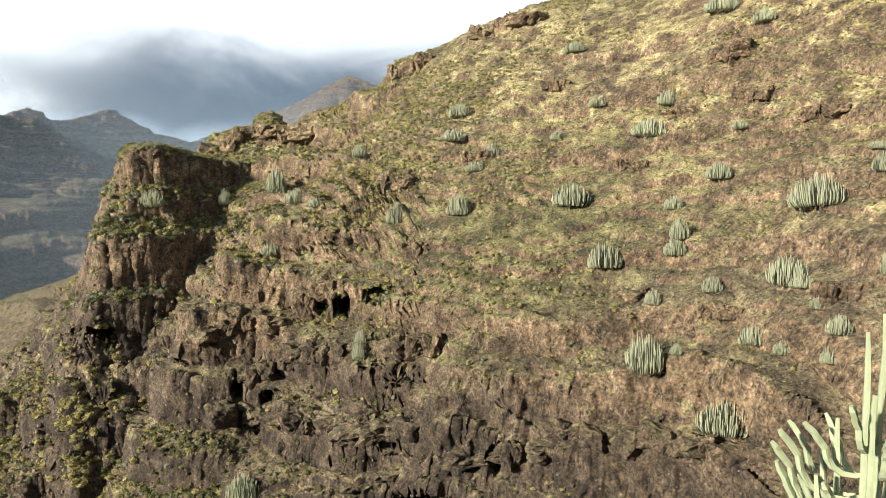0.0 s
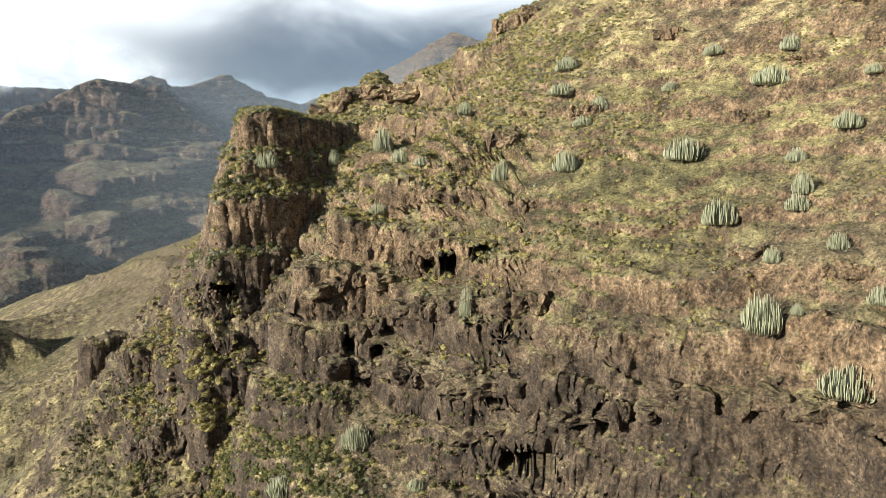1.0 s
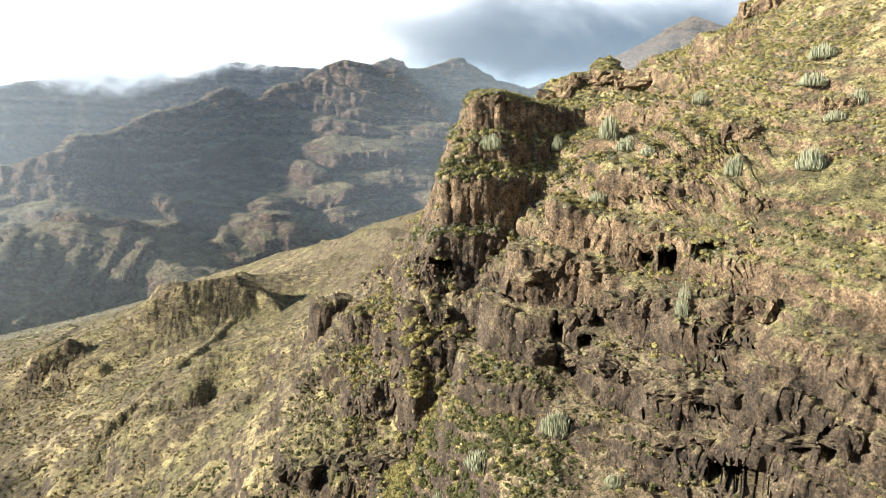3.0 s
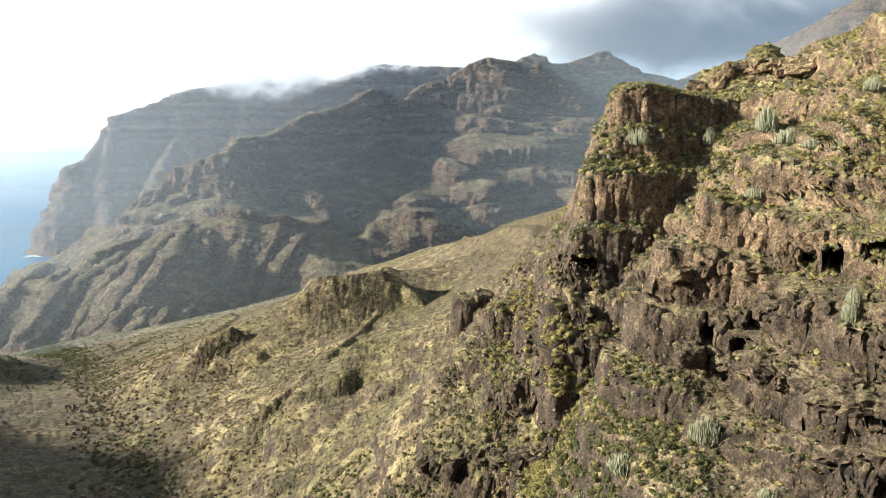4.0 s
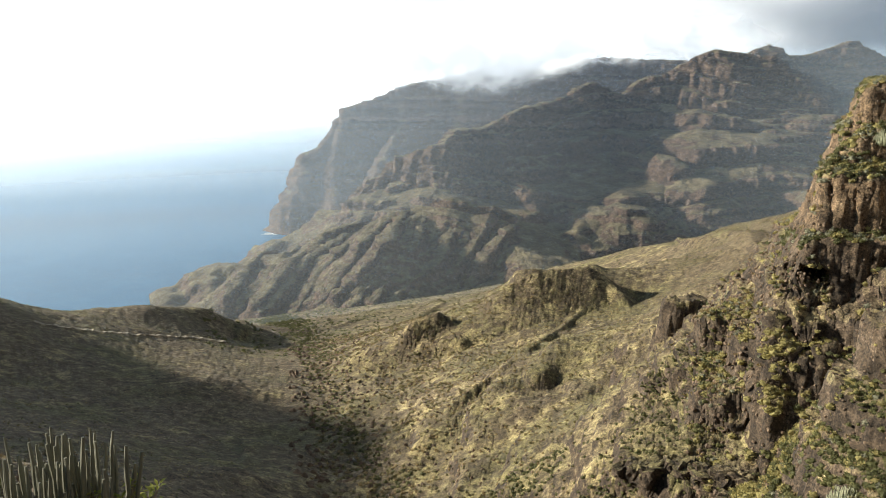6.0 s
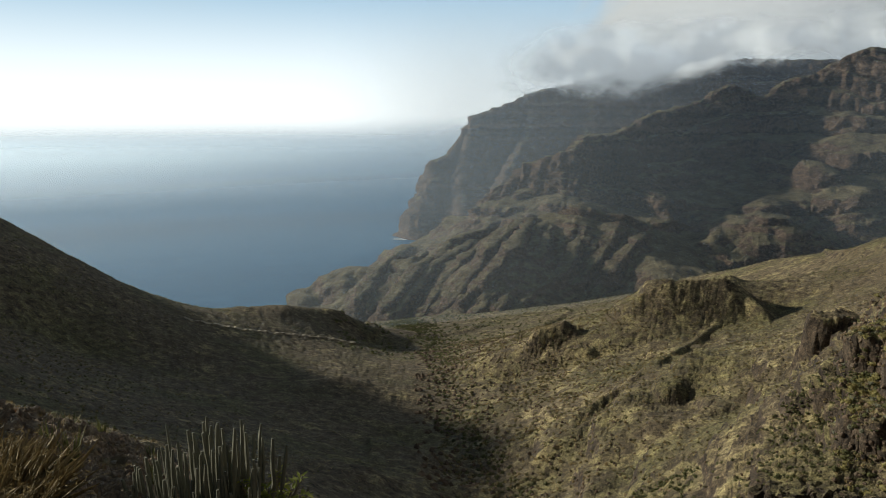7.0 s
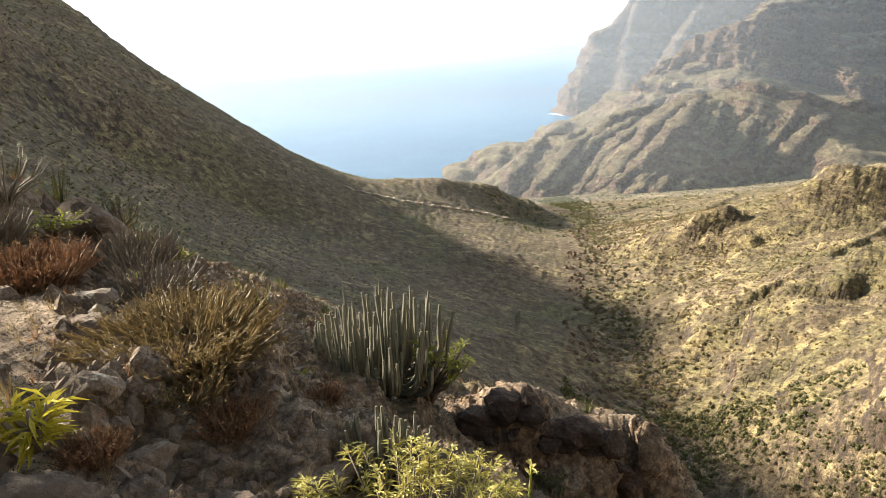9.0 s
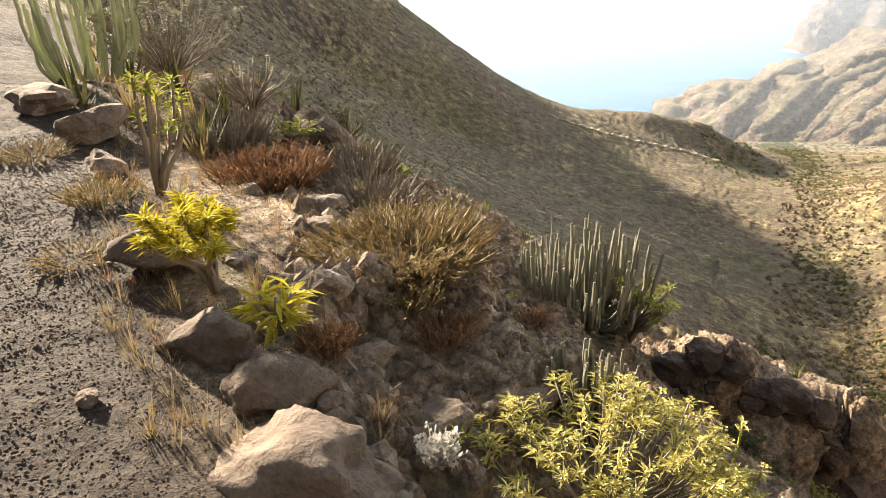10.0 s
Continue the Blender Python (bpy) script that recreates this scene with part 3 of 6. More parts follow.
def ground_rough(p):
    nn = slope_of(p)
    q = p.reshape(-1, 3).copy()
    flat_n = nn.reshape(-1, 3)
    far = np.hypot(q[:, 0], q[:, 1])
    turn = np.degrees(np.arctan2(-q[:, 0], q[:, 1]))
    steep = np.clip((0.88 - flat_n[:, 2]) / 0.3, 0, 1)
    size = np.clip((far - 6) / 60, 0, 1)
    # rock bands on the crag side of the valley, rounded soil elsewhere
    crags = np.clip((6 - turn) / 12, 0.12, 1) * (turn > -100)
    crags = np.maximum(crags, 0.6 * np.clip((turn - 44) / 6, 0, 1) * np.clip((far - 200) / 120, 0, 1))
    band = np.clip(0.5 + 1.6 * fractal(q * (0.6, 0.6, 1.8), 0.035, 3, 31), 0, 1)
    hard = np.clip(steep * 1.2 + 0.6 * band - 0.3, 0.05, 1) * (0.25 + 0.75 * crags)
    rise = np.degrees(np.arctan2(q[:, 2] - EYE, far))
    calm = np.clip((-30 - turn) / 6, 0, 1) * np.clip((rise + 14) / 5, 0, 1)
    calm = np.maximum(calm, np.clip((-8 - turn) / 3, 0, 1) * np.clip((turn + 33) / 4, 0, 1) * np.clip((-20 - rise) / 2.5, 0, 1))
    tower = np.clip((turn + 26) / 3, 0, 1) * np.clip((-8 - turn) / 3, 0, 1) * np.clip((rise + 15) / 4, 0, 1) * np.clip((far - 108) / 6, 0, 1)
    hard = hard * (1 - 0.72 * calm) * (1 - 0.45 * tower)
    crag = fractal(q * (0.9, 0.9, 1.3), 0.10, 6, 3, 0.6, True)
    strata = fractal(q * (0.12, 0.12, 1), 0.15, 4, 14, 0.6)
    joints = fractal(q * (1, 1, 0.25), 0.33, 3, 15, 0.55, True)
    lump = fractal(q, 0.045, 6, 9, 0.55)
    small = fractal(q, 0.5, 4, 41, 0.6, True)
    columns = fractal(q * (1, 1, 0.16), 0.8, 2, 16, 0.6, True)
    push = size * (hard * (0.32 * crag + 0.5 * strata + 0.26 * steep * joints + 0.13 * steep * columns + 0.3 * small) + (0.35 + 0.35 * crags) * (1 - 0.5 * tower) * lump + (0.24 - 0.08 * calm) * small + 0.07 * crags * fractal(q, 1.3, 3, 43, 0.6, True))
    near = (1 - size) * np.clip(far / 3, 0.2, 1)
    stony = np.clip((66 - turn) / 8, 0.15, 1) * (np.clip((turn + 20) / 20, 0.3, 1))
    push = push + near * stony * (0.10 * fractal(q * (1, 1, 1.6), 1.1, 6, 5, 0.62, True) + 0.03 * fractal(q, 9, 3, 8, 0.6))
    # ribs of harder lava that cross the sunlit slope
    rib = np.clip(1 - np.abs(fractal(q * (1, 0.35, 1), 0.012, 3, 77)) * 9, 0, 1) * np.clip((far - 120) / 60, 0, 1) * np.clip(1 - (far - 500) / 200, 0, 1)
    push = push + 2.2 * rib * (turn > -12) * (turn < 30)
    q = q + flat_n * push[:, None]
    # ledges
    ledge = size * hard * 0.3
    q[:, 2] += ledge * np.sin(q[:, 2] * 2 * math.pi / 6.2 + 2.0 * noise3(q, 0.03, 4))
    for t, d, e, w, h in CAVES:
        c = spot(t, d, e)
        rise = np.degrees(np.arctan2(q[:, 2] - EYE, np.hypot(q[:, 0], q[:, 1])))
        g = ((turn - t) / w) ** 2 + ((rise - e) / h) ** 2
        k = np.clip(1.25 - g, 0, 1) ** 0.5 * (np.abs(far - d) < 14)
        deep = k * (6.0 + 0.03 * d * w)
        q[:, 0] += -np.sin(np.radians(t)) * deep
        q[:, 1] += np.cos(np.radians(t)) * deep
    return q.reshape(p.shape)


def stairs(z, period, riser, strength):
    """Lifts and lowers heights so that slopes break into treads and steep risers."""
    f = z / period
    f = f - np.floor(f)
    s = np.clip((f - 0.5 + riser / 2) / riser, 0, 1)
    return strength * period * (s * s * (3 - 2 * s) - f)


relief = Relief(LAND + TOWER_SIDE)
tower_steps = Terraces(TOWER)
# rocks of the sunlit valley side: hogback, square block, hump
HOGBACK = [[(8.7, 288, -12.9), (6.7, 292, -11.9), (3.0, 298, -11.3), (2.3, 296, -12.1), (1.0, 290, -12.8), (-0.7, 276, -14.4)]]
BLOCK = [[(-3.7, 170, -13.4), (-5.2, 172, -13.1)]]
HUMP = [[(16.2, 278, -15.8), (14.4, 280, -15.1), (12.6, 276, -16.3)]]
hogback = Crests(places(HOGBACK), lambda z: 0 * z + 11.0, 0.68, 0.42)
square_block = Crests(places(BLOCK), lambda z: 0 * z + 40.0, 6.0, 1.0, 2.6)
hump = Crests(places(HUMP), lambda z: 0 * z + 8.0, 1.2, 0.5, 1.0)
dyke = Crests([[meet(relief, t, e, 90, 420, h) for t, e, h in ((13.6, -22.6, 0.4), (12.0, -21.4, 1.3), (9.5, -19.7, 1.4), (7.2, -18.0, 1.4), (5.0, -16.4, 1.2), (3.0, -14.6, 0.6))]], lambda z: 0 * z + 9.0, 1.6, 1.0, 0.4)
knob = Crests([[meet(relief, t, e, 150, 420, h) for t, e, h in ((17.6, -18.9, 2.0), (15.5, -18.4, 5.0), (12.5, -17.8, 3.5))]], lambda z: 0 * z + 4.5, 1.1, 0.45, 1.0)


def land(x, y):
    z = relief(x, y)
    p = np.stack([x.ravel(), y.ravel(), 0 * x.ravel()], -1)
    far, turn = np.hypot(x, y), np.degrees(np.arctan2(-x, y))
    crags = np.clip((4 - turn) / 10, 0.0, 1) * (turn > -100) * np.clip((far - 42) / 10, 0, 1) * np.clip((230 - far) / 30, 0, 1)
    warp = fractal(p, 0.03, 4, 71, 0.55).reshape(x.shape)
    hold = np.clip(0.55 + 0.9 * fractal(p, 0.035, 4, 72, 0.6).reshape(x.shape), 0, 1)
    hold = np.maximum(hold, ((turn > -27) & (turn < -8)) * 0.8)
    open_side = np.clip((-31 - turn) / 5, 0, 1) * np.clip((z - EYE + 15) / 5, 0, 1)
    open_side = np.maximum(open_side, np.clip((-8 - turn) / 3, 0, 1) * np.clip((turn + 30) / 4, 0, 1) * np.clip((-0.364 * far - (z - EYE)) / 4, 0, 1))
    tower = np.clip((turn + 24) / 2, 0, 1) * np.clip((-9 - turn) / 2, 0, 1) * np.clip((z - EYE + 30) / 6, 0, 1) * np.clip((far - 110) / 6, 0, 1)
    hold = hold * (1 - 0.72 * open_side) * (1 - 0.8 * tower)
    z = z + crags * stairs(z + 3.5 * warp, 6.0, 0.28, 0.85 * hold)
    z = z + crags * stairs(z + 1.6 * noise3(p, 0.16, 73).reshape(x.shape) + 2 * warp, 1.9, 0.35, 0.6 * np.clip(1.3 - hold, 0, 1) * (1 - 0.45 * open_side))
    # low ribs on the sunlit valley side
    side = np.clip((turn + 8) / 6, 0, 1) * np.clip((26 - turn) / 4, 0, 1) * np.clip((far - 100) / 40, 0, 1) * np.clip((480 - far) / 80, 0, 1)
    z = z + side * stairs(z + 5 * warp, 9.0, 0.3, 0.4 * hold)
    z = np.maximum(z, tower_steps(x, y))
    for rock in (hogback, square_block, hump, dyke, knob):
        z = np.maximum(z, rock(x, y, 0.3 * warp))
    # the valley floor dips under the mountain's scree
    return z - np.clip(far - 700, 0, 300) * 0.12 * np.clip((31 - turn) / 3, 0, 1) * (turn > -60)


turns = np.r_[np.arange(-180, -74, 4.0), np.arange(-74, 8, 0.125), np.arange(8, 94, 0.15), np.arange(94, 180, 4.0), 180.0]
def heed(turn, far):
    """Closer rows where the ground lies open, wider ones in the gully under the trail and behind the crest."""
    gully = np.clip((20 - turn) / 28, 0, 1) * np.clip((44 - far) / 8, 0, 1)
    behind = np.clip((-24 - turn) / 12, 0, 1) * np.clip((far - 172) / 10, 0, 1)
    return 1 - 0.94 * np.maximum(gully, behind)


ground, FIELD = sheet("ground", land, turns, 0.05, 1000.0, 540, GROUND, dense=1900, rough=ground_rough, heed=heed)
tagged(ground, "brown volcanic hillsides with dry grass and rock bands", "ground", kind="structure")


def massif_height():
    west = Crests(places(MASSIF), lambda z: np.clip(0.5 * (z - 22), 0, 64), 1.9, 0.37)
    east = Crests(places(MASSIF_EAST + MASSIF_CREST), lambda z: np.clip(0.3 * (z - 40), 0, 80), 1.5, 0.62)

    def bare(x, y):
        p = np.stack([np.ravel(x), np.ravel(y), 0 * np.ravel(x)], -1)
        loose = (0.35 * fractal(p, 0.012, 3, 83, 0.5)).reshape(np.shape(x))
        return np.maximum(np.maximum(west(x, y, loose), east(x, y, loose)), np.clip(-30 + 0.085 * (x + 480), -60, 200))

    between = [[(0.55 * a[0] + 0.45 * b[0], 0.55 * a[1] + 0.45 * b[1] - 0.3) for a, b in zip(one, two)] for one, two in zip(SCREE_RIBS, SCREE_RIBS[1:])]
    ribs = []
    for lines, heights in ((SCREE_RIBS, (3.0, 15.0, 10.0)), (between, (1.0, 8.0, 6.0))):
        for line in lines:
            ends = [meet(bare, t, e, 640, 1100) for t, e in line]
            ribs.append([(x, y, z + h) for (x, y, z), h in zip(ends, heights)])
    fan = Crests(ribs, lambda z: 0 * z + 7.0, 1.0, 0.7)

    def height(x, y):
        p = np.stack([np.ravel(x), np.ravel(y), 0 * np.ravel(x)], -1)
        warp = fractal(p, 0.004, 4, 81, 0.5).reshape(np.shape(x))
        z = np.maximum(bare(x, y), fan(x, y))
        # sea cliff on the far side of the toe
        far, turn = np.hypot(x, y), np.degrees(np.arctan2(-x, y))
        rim = np.interp(turn, (21.6, 23.3, 26.5, 29.0, 30.8, 33.4), (1045, 1035, 1000, 955, 928, 895))
        z = z - np.clip(far - rim - 4, 0, 200) * 0.9 * np.clip((turn - 20) / 2, 0, 1)
        deep = np.where(west(x, y) > east(x, y), west.deep, east.deep)
        up = np.clip((z - 85) / 40, 0, 1) * np.clip((deep - 6) / 16, 0, 1)
        some = np.clip(0.5 + 1.1 * fractal(p, 0.009, 3, 84, 0.6).reshape(np.shape(x)), 0, 1)
        z = z + up * stairs(z + 30 * warp, 31.0, 0.3, 0.6 * some)
        return z + up * stairs(z + 22 * warp, 10.5, 0.4, 0.4 * (1 - 0.7 * some))
    return height


def headland_height():
    body = Crests(places(HEADLAND), lambda z: np.clip(1.0 * z + 20, 0, 280), 2.0, 1.0)

    def height(x, y):
        p = np.stack([np.ravel(x), np.ravel(y), 0 * np.ravel(x)], -1)
        warp = fractal(p, 0.004, 4, 91, 0.5).reshape(np.shape(x))
        z = np.maximum(body(x, y, 0.4 * warp), -40)
        return z + np.clip(z / 60, 0, 1) * np.clip((body.deep - 8) / 20, 0, 1) * stairs(z + 14 * warp, 37.0, 0.35, 0.4)
    return height


def mountain_rough(p):
    """Broken rock on the steep bands with upright clefts, gullied scree below."""
    nn = slope_of(p).reshape(-1, 3)
    q = p.reshape(-1, 3).copy()
    steep = np.clip((0.86 - nn[:, 2]) / 0.3, 0, 1)
    clefts = fractal(q * (1, 1, 0.14), 0.055, 3, 15, 0.55, True)
    gullies = fractal(q * (1, 0.35, 0), 0.03, 4, 25, 0.5, True)
    broken = fractal(q * (1, 1, 1.5), 0.045, 5, 6, 0.6, True)
    lump = fractal(q, 0.012, 5, 2, 0.55)
    fins = fractal(q * (1, 1, 0.1), 0.13, 2, 17, 0.6, True)
    push = steep * (5.0 * clefts + 2.2 * fins + 2.8 * broken) + (1 - steep) * (2.0 * gullies + 0.9 * broken) + 3.0 * lump
    push = push * np.clip((q[:, 2] + 2) / 25, 0.1, 1)
    q[:, :2] += nn[:, :2] * push[:, None]
    q[:, 2] += nn[:, 2] * push * 0.7
    return q.reshape(p.shape)


massif, _ = sheet("mountain", massif_height(), np.r_[np.arange(-48, -20, 0.4), np.arange(-20, 36, 0.115)], 600.0, 1750.0, 460, MOUNTAIN, rough=mountain_rough)
tagged(massif, "hazy layered volcanic mountain ridge with scree fans", "mountain")
headland, _ = sheet("mountain", headland_height(), np.arange(-12, 31, 0.12), 1200.0, 2300.0, 260, MOUNTAIN, rough=mountain_rough)
tagged(headland, "dark sea cliff headland rising behind the ridge", "mountain")


def build_sea():
    turns = np.radians(np.arange(0, 361, 3.0))
    r = np.array([1.0, 300, 600, 900, 1300, 1800, 2600, 3600, 4900, 7000])
    co = np.stack([-np.outer(np.sin(turns), r), np.outer(np.cos(turns), r), np.zeros((len(turns), len(r)))], -1)
    idx = np.arange(co[..., 0].size).reshape(len(turns), len(r))
    quads = np.stack([idx[:-1, :-1], idx[1:, :-1], idx[1:, 1:], idx[:-1, 1:]], -1).reshape(-1, 4)
    return tagged(grid_mesh("water", co.reshape(-1, 3), quads, SEA), "calm blue sea fading into haze", "sea", kind="structure")


build_sea()


# ---- haze over the sea and in the far valley: thin veils that scatter daylight ----
def haze_material(far, thick, top):
    """Haze that thins out upwards and close above the water; over the open sea it lies low."""
    m, n = material("sea_haze")
    z = n.add("ShaderNodeSeparateXYZ", Vector=n.add("ShaderNodeNewGeometry").outputs["Position"]).outputs["Z"]
    dense = n.math("MULTIPLY", n.span(z, 0.0, 100.0, 0.15 if far < 1300 else 0.0, 1.0), n.span(z, 0.55 * top, top, 1.0, 0.0))
    x = n.add("ShaderNodeSeparateXYZ", Vector=n.add("ShaderNodeNewGeometry").outputs["Position"]).outputs["X"]
    dense = n.math("MULTIPLY", dense, n.math("MAXIMUM", n.span(z, 205.0, 120.0), n.span(x, -0.56 * far, -0.36 * far)))
    # far veils twice as dense on the sun's side, standing in for its glare
    if far > 1300:
        dense = n.math("MULTIPLY", dense, n.span(x, -0.95 * far, -0.4 * far, 2.0, 1.0))
    dense = n.math("MULTIPLY", dense, thick)
    see = n.add("ShaderNodeBsdfTransparent")
    glow = n.add("ShaderNodeBsdfDiffuse", Color=(0.72, 0.86, 1.0, 1))
    past = n.add("ShaderNodeBsdfTranslucent", Color=(0.74, 0.86, 1.0, 1))
    both = n.add("ShaderNodeMixShader", i0=0.5 if far < 1300 else 0.85, i1=glow.outputs[0], i2=past.outputs[0])
    mixed = n.add("ShaderNodeMixShader", i0=dense, i1=see.outputs[0], i2=both.outputs[0])
    n.add("ShaderNodeOutputMaterial", Surface=mixed)
    return m


def haze_veil(far, thick, top, first=-75, last=64):
    turns = np.radians(np.arange(first, last + 1, 2.5))
    z = np.array([-30.0, 0.5 * top, top])
    co = np.stack([np.repeat(-far * np.sin(turns)[:, None], 3, 1), np.repeat(far * np.cos(turns)[:, None], 3, 1), np.repeat(z[None], len(turns), 0)], -1)
    idx = np.arange(len(turns) * 3).reshape(-1, 3)
    quads = np.stack([idx[:-1, :-1], idx[1:, :-1], idx[1:, 1:], idx[:-1, 1:]], -1).reshape(-1, 4)
    return tagged(grid_mesh("haze", co.reshape(-1, 3), quads, haze_material(far, thick, top)), "thin pale blue sea haze hanging in the air", "haze", kind="stuff")


for far, thick, top in ((600, 0.16, 340), (900, 0.11, 400), (1250, 0.2, 460), (1900, 0.34, 240), (3000, 0.5, 232)):
    haze_veil(far, thick, top)


# ---- cloud resting on the headland's crest ----
def cloud_material():
    m, n = material("cloud_mist")
    at = n.add("ShaderNodeNewGeometry").outputs["Position"]
    xyz = n.add("ShaderNodeSeparateXYZ", Vector=at)
    x, z = xyz.outputs["X"], xyz.outputs["Z"]
    puffs = n.math("SUBTRACT", n.noise(at, 0.006, 8, 0.58, 0.4), 0.5)
    wisps = n.math("SUBTRACT", n.noise(at, 0.022, 6, 0.6, 0.3), 0.5)
    rough = n.math("ADD", n.math("MULTIPLY", puffs, 120.0), n.math("MULTIPLY", wisps, 35.0))
    # its base climbs towards the inland peaks; it thins out over the sea and upwards
    base = n.span(x, -430.0, 120.0, 0.0, 52.0)
    low = n.span(n.math("SUBTRACT", n.math("ADD", z, rough), base), 250.0, 296.0)
    high = n.span(n.math("ADD", z, n.math("MULTIPLY", rough, 0.8)), 330.0, 430.0, 1.0, 0.0)
    west = n.span(n.math("ADD", x, n.math("MULTIPLY", rough, 1.2)), -500.0, -380.0)
    east = n.span(n.math("ADD", x, rough), 60.0, 330.0, 1.0, 0.0)
    dense = n.math("MULTIPLY", n.math("MULTIPLY", low, high), n.math("MULTIPLY", west, east))
    see = n.add("ShaderNodeBsdfTransparent")
    front = n.add("ShaderNodeBsdfDiffuse", Color=(0.9, 0.92, 0.95, 1))
    past = n.add("ShaderNodeBsdfTranslucent", Color=(0.9, 0.92, 0.95, 1))
    both = n.add("ShaderNodeMixShader", i0=0.5, i1=front.outputs[0], i2=past.outputs[0])
    # emission in place of sunlight in the mist, matched to the bright sky behind
    glow = n.add("ShaderNodeEmission", Color=(0.95, 0.97, 1.0, 1), Strength=0.5)
    lit = n.add("ShaderNodeAddShader", i0=both.outputs[0], i1=glow.outputs[0])
    mixed = n.add("ShaderNodeMixShader", i0=n.math("MULTIPLY", dense, 0.96), i1=see.outputs[0], i2=lit.outputs[0])
    n.add("ShaderNodeOutputMaterial", Surface=mixed)
    return m


def cloud_cap(far, first, last):
    """A billowing front of mist hung across the heights."""
    turns = np.radians(np.arange(first, last, 0.4))
    z = np.linspace(225, 450, 34)
    t, h = np.meshgrid(turns, z, indexing="ij")
    p = np.stack([-far * np.sin(t), far * np.cos(t), h], -1).reshape(-1, 3)
    r = far + 34 * fractal(p, 0.011, 4, 95, 0.5) + 1.1 * (p[:, 2] - 225)
    co = np.stack([-r * np.sin(t.ravel()), r * np.cos(t.ravel()), p[:, 2]], -1)
    idx = np.arange(len(co)).reshape(t.shape)
    quads = np.stack([idx[:-1, :-1], idx[1:, :-1], idx[1:, 1:], idx[:-1, 1:]], -1).reshape(-1, 4)
    return tagged(grid_mesh("cloud", co, quads, cloud_material()), "white cloud bank resting on the mountain crest", "cloud", kind="stuff")


cloud_cap(1345, -22, 26)


# ---- helpers for plants and stones ----
COLS = np.degrees(np.arctan2(-FIELD[:, 300, 0], FIELD[:, 300, 1]))
FIELD_N = slope_of(FIELD)


def ground_under(turn, rise):
    """The place on the ground that lies in a bearing at an angle above the trail's level, with the slope's normal."""
    c = int(np.argmin(np.abs(COLS - turn)))
    p = FIELD[c]
    e = np.degrees(np.arctan2(p[:, 2] - EYE, np.hypot(p[:, 0], p[:, 1])))
    k = int(np.argmax(e >= rise))
    return Vector(p[k]), Vector(FIELD_N[c, k])


def scatter(seed, first, last, near, far, count, want=None):
    """Random sites on the ground, even over its area: places and normals."""
    rng = np.random.default_rng(seed)
    c = np.where((COLS >= first) & (COLS <= last))[0]
    c = c[c < len(COLS) - 1]
    a = FIELD[c[:, None], np.arange(FIELD.shape[1] - 1)]
    b = FIELD[c[:, None] + 1, np.arange(FIELD.shape[1] - 1)]
    d = FIELD[c[:, None], np.arange(1, FIELD.shape[1])]
    area = np.linalg.norm(np.cross(b - a, d - a), axis=-1)
    dist = np.hypot(a[..., 0], a[..., 1])
    nn = FIELD_N[c[:, None], np.arange(FIELD.shape[1] - 1)]
    w = area * (dist > near) * (dist < far)
    if want is not None:
        w = w * want(a.reshape(-1, 3), nn.reshape(-1, 3)).reshape(w.shape)
    w = w.ravel() / w.sum()
    pick = rng.choice(len(w), count, p=w)
    u, v = rng.random((2, count, 1))
    a, b, d = a.reshape(-1, 3)[pick], b.reshape(-1, 3)[pick], d.reshape(-1, 3)[pick]
    return a + u * (b - a) + v * (d - a), nn.reshape(-1, 3)[pick]


def merge(name, templates, sites, sizes, mat, seed, sink=0.05, squash=0.25):
    """One mesh of many plants: each site takes a template (points, triangles), turned and scaled."""
    rng = np.random.default_rng(seed)
    which = rng.integers(0, len(templates), len(sites))
    verts, faces, base = [], [], 0
    for k, (tv, tf) in enumerate(templates):
        at = np.where(which == k)[0]
        if not len(at):
            continue
        ang = rng.random(len(at)) * 2 * math.pi
        ca, sa = np.cos(ang)[:, None], np.sin(ang)[:, None]
        s = sizes[at][:, None]
        tall = s * (1 + squash * (rng.random((len(at), 1)) * 2 - 1))
        x = (tv[None, :, 0] * ca - tv[None, :, 1] * sa) * s + sites[at][:, None, 0]
        y = (tv[None, :, 0] * sa + tv[None, :, 1] * ca) * s + sites[at][:, None, 1]
        z = tv[None, :, 2] * tall + sites[at][:, None, 2] - sink * s
        verts.append(np.stack([x, y, z], -1).reshape(-1, 3))
        f = tf[None] + (np.arange(len(at)) * len(tv))[:, None, None] + base
        faces.append(f.reshape(-1, 3))
        base += len(at) * len(tv)
    return grid_mesh(name, np.concatenate(verts), np.concatenate(faces), mat, smooth=False)


